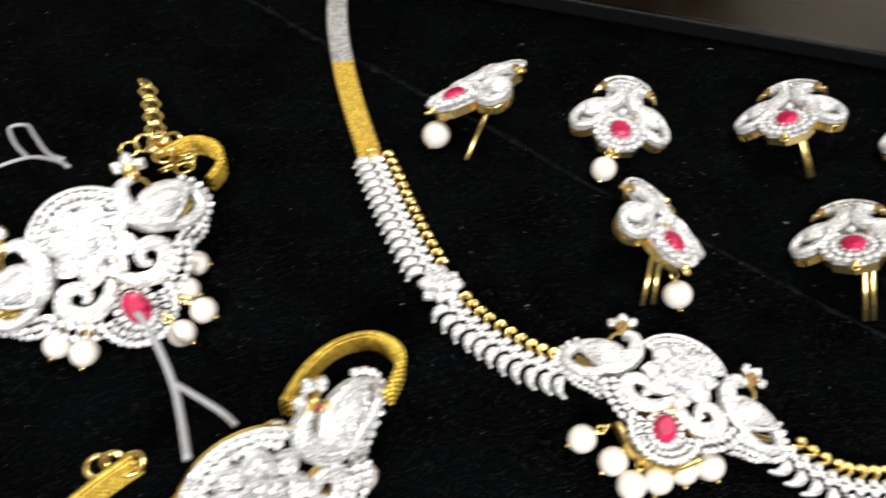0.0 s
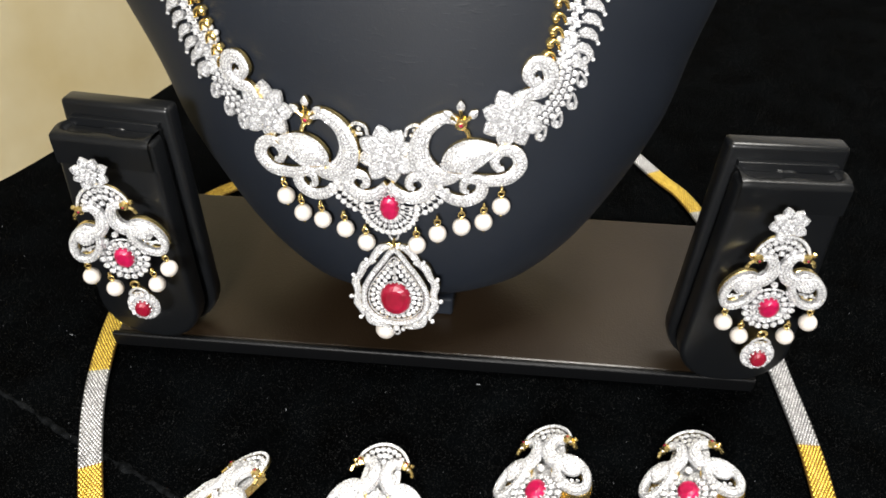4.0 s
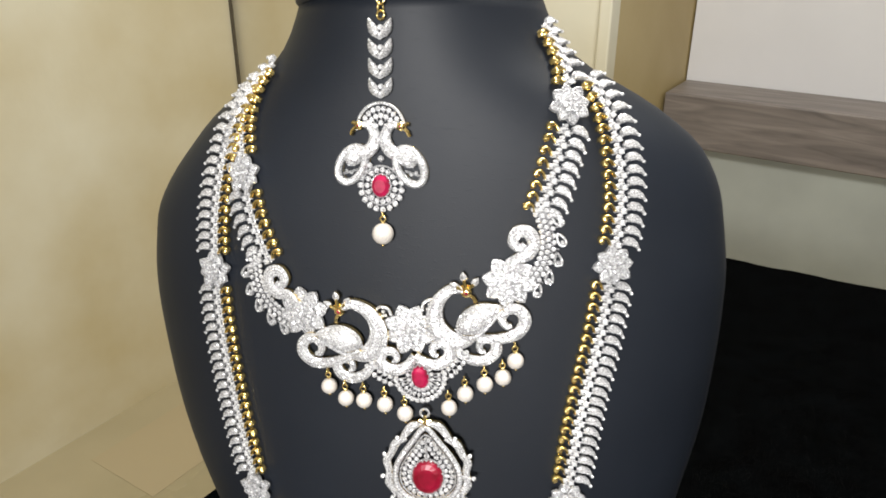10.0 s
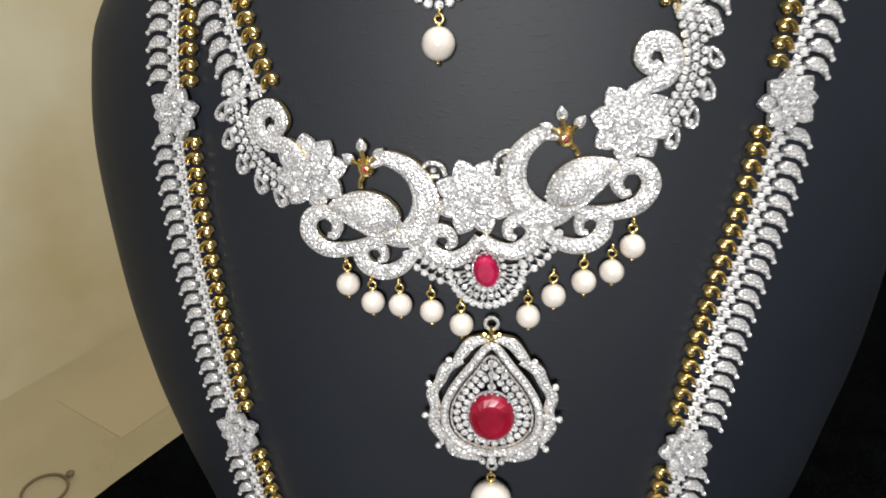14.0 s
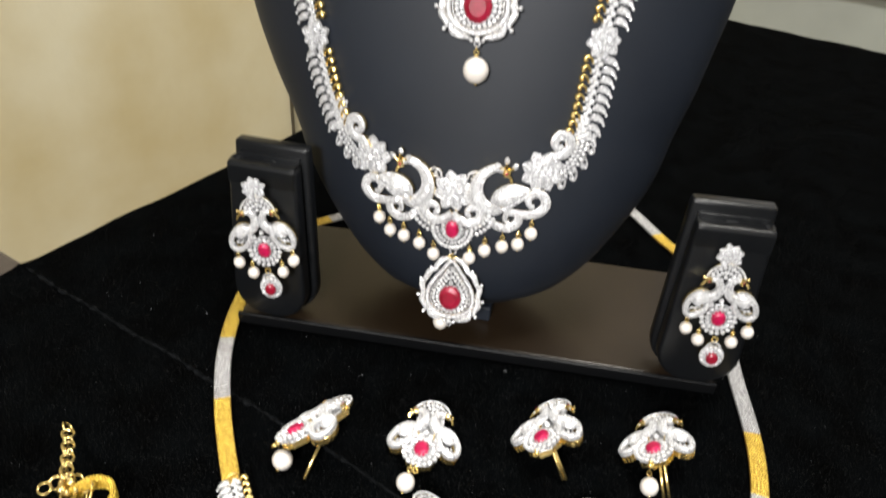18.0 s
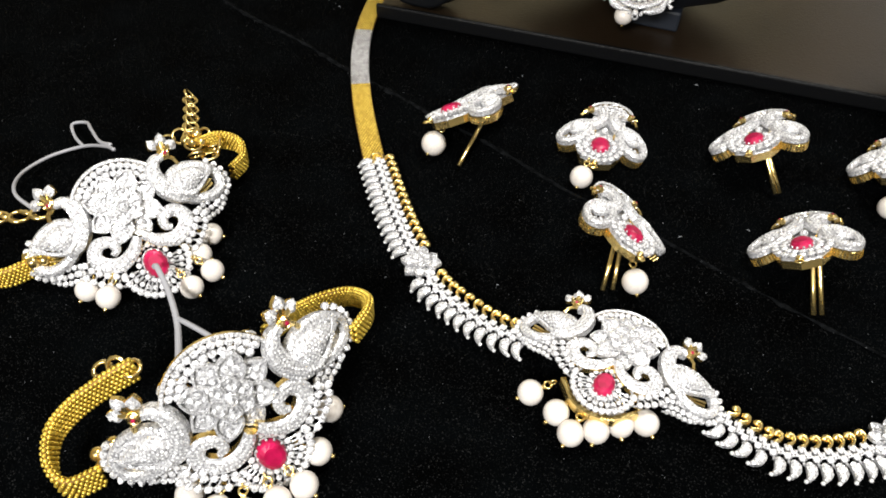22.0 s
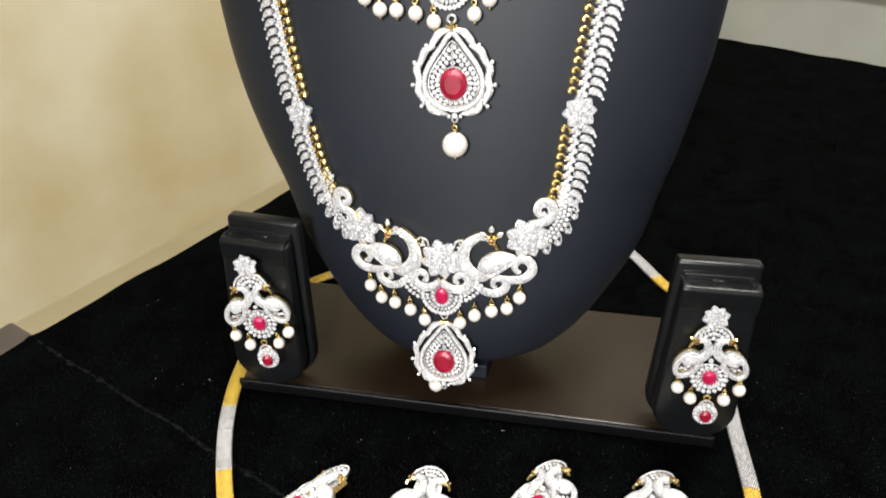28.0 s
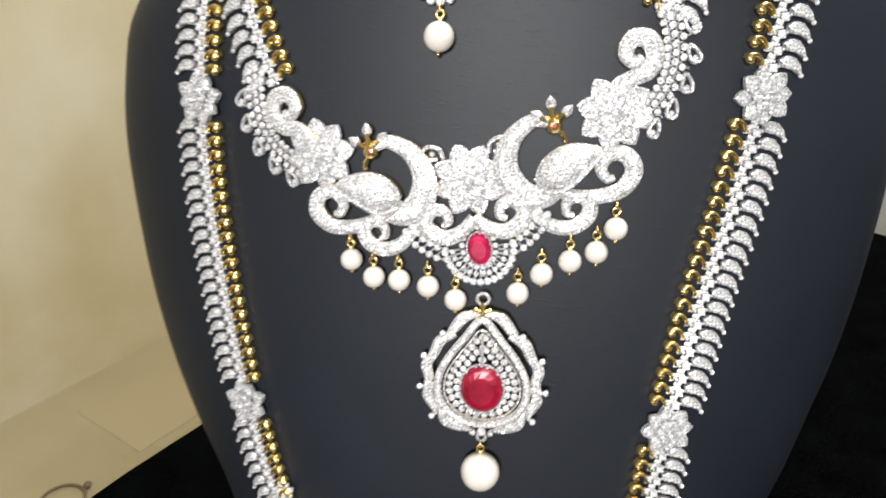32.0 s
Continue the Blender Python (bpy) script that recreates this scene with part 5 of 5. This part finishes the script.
def draw_pin_back(bd):
    outline = [(-5.4, -6.2), (0, -8.4), (5.4, -6.2), (7.4, -1.0), (8.2, 3.0), (8.0, 7.4), (7.0, 12.4), (6.4, 17), (5.6, 23.4), (0, 26.4)]
    outline += [(-u, v) for u, v in outline[-2:2:-1]]
    plate(bd, outline, 3.4, 0.99, 0.6, 0, 1, 0)


def draw_pin_wall(bd):
    """The gold wall under a wing loop, with fine upright ribs."""
    oval = []
    for k in range(12):
        a = 2 * math.pi * k / 12
        x, y = 6.9 * math.cos(a), 4.3 * math.sin(a)
        oval.append((10.5 + x * 0.52 + y * 0.85, 7.2 - x * 0.85 + y * 0.52))
    ribbon(bd, oval, 2.7, 2.4, n=3, closed=True, top=1, side=1, base=-2.0, dome=0.95)
    for p, t in along(curve(oval, 5, True), 0.9):
        for off in (-1.4, 1.4):
            u, v = p[0] - t[1] * off, p[1] + t[0] * off
            tube(bd, [(u, v, -1.9), (u, v, 0.3)], 0.2, 1, 4)


def draw_tip_loop(bd):
    ball(bd, 0, 0, 0.6, 1.2, 0, 8, 5)
    ring(bd, 0, -1.6, 0.4, 1.1, 0.4, 0, "z", 10)


hair_pin(-0.0619, -0.0810, 0.0139, 58, 2, 33, (((-0.0525, -0.0955), (3, 17)),), (-0.0637, -0.0906), "hair pin lying on its edge with one prong and a pearl", pearl_r=4.4)
hair_pin(-0.0089, -0.0721, 0.0066, 90, 2, 0, (), (-0.0108, -0.0891), "hair pin lying flat on the velvet with a pearl")
hair_pin(0.0402, -0.0590, 0.0140, 80, 10, 29, (((0.0530, -0.0693), (3, 0)), ((0.0542, -0.0686), (4, 0))), None, "hair pin without pearl propped on its prongs")
hair_pin(0.0874, -0.0528, 0.0135, 79, 13, 27, (((0.0948, -0.0688), (2, -1)), ((0.0971, -0.0677), (4, -1))), (0.0883, -0.0663), "hair pin with a pearl propped on twin prongs")
hair_pin(0.0097, -0.1189, 0.0128, 114, 8, -28, (((0.0060, -0.1343), (-4, 2)), ((0.0088, -0.1330), (-2, 1))), (0.0144, -0.1301), "hair pin turned sideways with twin prongs and a pearl", 0.8)
hair_pin(0.0566, -0.1061, 0.0140, 80, 18, 29, (((0.0656, -0.1213), (3, -1)), ((0.0679, -0.1203), (5, -1))), None, "large hair pin without pearl propped on twin prongs", 0.84)


# ---- the waist belt on the velvet ----
def flat_at(z):
    return Surface(lambda u, v: Vector((u * MM, v * MM, z)))


def draw_belt_edge(bd):
    """The gold edge under one half of the belt's middle piece."""
    way = [(0, -27.6), (5.4, -26.4), (9.2, -22.8), (11.6, -20.2)]
    ribbon(bd, way, 1.6, 3.2, n=4, top=1, side=1, base=-0.6, dome=0.95)


BELT_PEARLS = ((-4.6, -178.0), (3.1, -181.4), (7.8, -185.9), (13.6, -182.9), (19.0, -179.0), (24.9, -176.3))
belt = thing("waist_belt", Matrix.Translation((0.0116, -0.165, 0.0)), "waist belt of leaf links and two-tone mesh strap on the velvet", "belt")
BELT_C = plane((0.0152, -0.1580, 0.0074), (1.0, -0.14, -0.01), (0.17, 0.97, -0.03), 60)
centrepiece(belt, Patch(BELT_C, 0, 0, 0, 0.86, 0), False, (), True, (3.6, -3.0))
for flip in (False, True):
    part("backing", made("belt_edge", lambda bd: draw_belt_edge(bd), flip), belt, Patch(BELT_C, 0, 0, 0, 0.86, 0).spot(0, 0, 0, -2.6), "gold backing edge")
lying_pearls(belt, BELT_PEARLS, (14, -165))
ground = flat_at(0.0004)
chain(belt, ground, [(-9.5, -160.8), (-20, -160.0), (-30, -156.6), (-41.5, -150.6), (-55.0, -136.5), (-66, -122.6), (-76, -108.5), (-80.5, -102.5)], -1, flowers=(11,), size=0.92, gap=3)
chain(belt, ground, [(42.5, -166.4), (48.8, -169.4), (58.0, -171.2), (72.5, -167.0), (87, -155.8), (100.5, -138.4), (108.5, -127.8), (113.6, -121.6)], 1, flowers=(12,), size=0.92, gap=3)


def strap(owner, pts, colours, lengths, width=7.6):
    """A woven mesh band, changing between gold and silver wire."""
    line = curve(pts, 10)
    pitch, cols = 0.95, 7
    spots = along(line, pitch, 0.3)
    made_seg, k0 = 0, 0
    while k0 < len(spots):
        per = int(lengths[min(made_seg, len(lengths) - 1)] / pitch)
        bd = Build()
        piece = spots[k0:k0 + per + 1]
        verts, faces = [], []
        for (p, t) in piece:
            nx, ny = -t[1], t[0]
            for off, z in ((-width / 2, 0.2), (-width / 2, 1.1), (width / 2, 1.1), (width / 2, 0.2)):
                verts.append((p[0] + nx * off, p[1] + ny * off, z + 0.3))
        for i in range(len(piece) - 1):
            faces += [(i * 4 + j, i * 4 + 4 + j, i * 4 + 5 + j, i * 4 + 1 + j) for j in range(3)]
        if faces:
            bd.add(verts, faces, 1)
        for i, (p, t) in enumerate(piece[:per]):
            nx, ny = -t[1], t[0]
            for c in range(cols - i % 2):
                off = (c - (cols - 1 - i % 2) / 2) * width / cols
                x, y = p[0] + nx * off, p[1] + ny * off
                a, b = 0.5, 0.54
                quad = [(x + nx * a, y + ny * a, 1.3), (x + t[0] * b, y + t[1] * b, 1.36), (x - nx * a, y - ny * a, 1.3), (x - t[0] * b, y - t[1] * b, 1.36)]
                quad += [(x + nx * 0.26, y + ny * 0.26, 1.72), (x + t[0] * 0.3, y + t[1] * 0.3, 1.72), (x - nx * 0.26, y - ny * 0.26, 1.72), (x - t[0] * 0.3, y - t[1] * 0.3, 1.72)]
                bd.add(quad, [(1, 0, 4, 5), (2, 1, 5, 6), (3, 2, 6, 7), (0, 3, 7, 4), (7, 6, 5, 4)], 0)
        gold = colours[made_seg % len(colours)] == "g"
        part("mesh_band", bd.mesh("mesh_band", [GOLD_MESH, GOLD_GAP_SHADE] if gold else [SILVER_MESH, SILVER_GAP_SHADE]), owner, Matrix(), "gold wire mesh" if gold else "silver wire mesh")
        made_seg += 1
        k0 += per


# Dark bands under the weave: the shade between wires, put into their colour.
GOLD_GAP_SHADE = material("gold_gap_shade", (0.16, 0.085, 0.015), 0.5, 0.5)
SILVER_GAP_SHADE = material("silver_gap_shade", (0.12, 0.12, 0.12), 0.5, 0.5)
GOLD_MESH = material("gold_wire_mesh", (0.85, 0.56, 0.13), 0.36, 0.6)
by_island(GOLD_MESH, (0.52, 0.355, 0.045), (0.92, 0.67, 0.11))
SILVER_MESH = material("silver_wire_mesh", (0.7, 0.69, 0.68), 0.36, 0.55)
by_island(SILVER_MESH, (0.30, 0.29, 0.29), (0.66, 0.65, 0.65))
strap(belt, [(-79, -105), (-82.6, -101), (-102, -68), (-118, -32), (-127, 6), (-128.5, 44), (-119, 81), (-98, 104), (-60, 140), (-10, 163), (20, 170)], "gs", (51, 42, 42))
strap(belt, [(113, -123), (116, -118.6), (125.8, -94.4), (134.3, -61.4), (136.4, -27.9), (133, 12), (130, 50), (121, 88), (110.5, 117), (100, 132), (79.5, 163), (60, 178), (30, 186)], "gs", (36, 36, 36, 60, 36))
for x, y in ((-80.6, -102.4), (114.6, -120.8)):
    bd = Build()
    ring(bd, 0, 0, 0, 2.2, 0.6, 1, "z", 12)
    part("strap_ring", bd.mesh("strap_ring", SET, True), belt, Matrix.Translation((x * MM, y * MM, 0.0016)))


# ---- armlets ----
def armlet(centre, right, up, size, bend, pearls, birds, label):
    s = plane(centre, right, up, bend)
    p = Patch(s, 0, 0, 0, size)
    t = thing("armlet", Matrix.Translation((centre[0], centre[1], 0)), label, "armlet", "armlets on the velvet")
    centrepiece(t, p, False, (), True, birds)
    lying_pearls(t, pearls, (centre[0] * 1000, centre[1] * 1000))
    return t


def band_loop(owner, pts, width=6.4):
    """A standing gold mesh band through places in millimetres."""
    line = curve(pts, 8)
    bd = Build()
    rows_ = along(line, 1.2, 0.1)
    verts = []
    for p, t in rows_:
        nrm = np.array((-t[1], t[0], 0)) / (math.hypot(t[0], t[1]) + 1e-9)
        for off, z in ((-0.6, -width / 2), (0.6, -width / 2), (0.6, width / 2), (-0.6, width / 2)):
            verts.append(p + nrm * off + np.array((0, 0, z)))
    faces = [(i * 4 + j, i * 4 + (j + 1) % 4, i * 4 + 4 + (j + 1) % 4, i * 4 + 4 + j) for i in range(len(rows_) - 1) for j in range(4)]
    bd.add(verts, faces, 1)
    for i, (p, t) in enumerate(rows_):
        nrm = np.array((-t[1], t[0], 0)) / (math.hypot(t[0], t[1]) + 1e-9)
        for c in range(6):
            z = (c - 2.5) * width / 6
            q = p + np.array(t) * (0.3 if c % 2 else -0.3) + np.array((0, 0, z))
            for sgn in (-1, 1):
                f = q + nrm * sgn * 0.65
                ball(bd, f[0], f[1], f[2], 0.58, 0, 6, 4)
        top = p + np.array((0, 0, width / 2))
        ball(bd, top[0], top[1], top[2], 0.62, 0, 6, 4)
    part("mesh_band", bd.mesh("mesh_band", [GOLD_MESH, GOLD_GAP_SHADE]), owner, Matrix(), "gold wire mesh band")


def gold_cluster(owner, x, y, z, r=1.9):
    for k in range(4):
        m = Matrix.Translation(Vector((x + 2.6 * math.cos(k * 1.7), y + 2.6 * math.sin(k * 1.7), z + 0.8 * (k % 2))) * MM)
        part("gold_ball", made("gold_ball", lambda bd: ball(bd, 0, 0, 0, r, 0, 10, 6), mats=[GOLD], smooth=True), owner, m, "polished gold ball")


ARM1_PEARLS = ((-132.0, -190.1), (-124.8, -190.3), (-105.2, -178.5), (-103.2, -170.8), (-110.1, -166.4), (-111.7, -157.9))
ARM2_PEARLS = ((-70.5, -232.4), (-62.9, -233.3), (-56.6, -231.9), (-51.1, -226.8), (-47.2, -221.2), (-48.0, -212.3), (-50.6, -200.7))
arm1 = armlet((-0.1313, -0.1682, 0.0168), (0.52, 0.80, 0.16), (-0.66, 0.38, 0.64), 1.02, 44, ARM1_PEARLS, (1.2, -1.5), "white-stone peacock armlet with pearls and a tied grey thread")
arm2 = armlet((-0.0660, -0.2162, 0.0255), (0.62, 0.77, 0.14), (-0.47, 0.10, 0.87), 1.02, 42, ARM2_PEARLS, (2.2, -4.2), "white-stone peacock armlet with pearls and gold mesh band loops")
band_loop(arm2, [(-91.0, -217.0, 22), (-95.5, -222, 20), (-100.5, -228, 16.5), (-103.6, -234, 12), (-100.5, -240, 8.5), (-95.2, -241.4, 6), (-90.4, -235.4, 5.5)], 7.4)
band_loop(arm2, [(-68.0, -197, 21), (-68.6, -185, 14), (-65.5, -175.5, 10.5), (-58.0, -172.0, 12.5), (-50.6, -176, 17.5), (-47.8, -182, 20.5), (-48.2, -189, 21)], 6.6)
band_loop(arm1, [(-146, -186, 6), (-151, -190.5, 5.4), (-156, -195.6, 4.6), (-165, -197, 4), (-176, -190, 4), (-178, -178, 4)], 6.4)
band_loop(arm1, [(-131, -132, 13), (-128, -124, 11), (-122.5, -121.6, 8.5), (-119, -125.5, 6.4), (-119.5, -132, 5.6)], 6.4)
gold_cluster(arm2, -91.5, -232, 7.5)
gold_cluster(arm1, -150, -187.5, 7.5)
gold_cluster(arm1, -133, -131, 14.0)


def ring_chain(owner, pts, r=2.3, w=0.5):
    for i, (p, t) in enumerate(along(curve(pts, 8), r * 1.8)):
        m = Matrix.Translation(Vector(p) * MM) @ pose(0, 0, 0, 55 if i % 2 else 12, 0, math.degrees(math.atan2(t[1], t[0])))
        part("chain_ring", made("chain_ring_%.1f" % r, lambda bd: draw_chain_ring(bd, r, w), mats=[GOLD], smooth=True), owner, m, "gold chain ring")


ring_chain(arm1, [(-130.5, -134.5, 15.5), (-138.8, -124.6, 12), (-151, -108, 6), (-162.5, -93.2, 2.4)], 2.5, 0.5)
ring_chain(arm1, [(-144, -131, 11), (-137, -126, 12.5), (-129, -127, 13), (-124, -133, 12.5), (-128, -138, 15)], 2.5, 0.5)
ring_chain(arm1, [(-156, -176, 13), (-163.6, -176, 9.4), (-170.2, -176.6, 6.5), (-180, -176, 3)], 3.0, 0.7)
ring_chain(arm2, [(-98.5, -219, 20.5), (-95, -217.5, 22), (-91.5, -217, 22)], 2.1, 0.6)

def thread(pts, label, r=0.00045):
    bd = Build()
    tube(bd, pts, r * 1000, 0, 6, 8)
    thing("thread", Matrix(), label, "thread", "tied threads", data=bd.mesh("thread", [THREAD], True))


thread([(-114.6, -180.2, 10.5), (-112.4, -181.4, 11.8), (-105, -187.2, 12), (-96.3, -195.6, 13), (-89.6, -203.7, 15.5), (-83, -212.3, 19)], "grey thread tied round the armlet ruby", 0.0009)
thread([(-96.5, -195.3, 13), (-89.8, -197.8, 16), (-81, -201.2, 19.5), (-76, -204, 22)], "grey thread running over to the second armlet", 0.0007)
thread([(-158, -176, 13.5), (-171.8, -170.2, 11), (-183.4, -157.8, 5), (-183.5, -145.2, 3), (-174.3, -138.1, 5), (-160, -141.9, 12), (-152, -146, 16)], "loose grey thread looped beside the armlet", 0.0006)
thread([(-174.3, -138.1, 5), (-183, -132.7, 3), (-189.1, -126.7, 2.4), (-184, -125, 3.4), (-176, -131, 7), (-165, -139, 10.5), (-156.7, -142.4, 14)], "loose end of grey thread beside the armlet", 0.0006)
thread([(-80.5, -301.0, 0.9), (-70, -300, 0.9)], "short grey thread on the velvet", 0.0003)
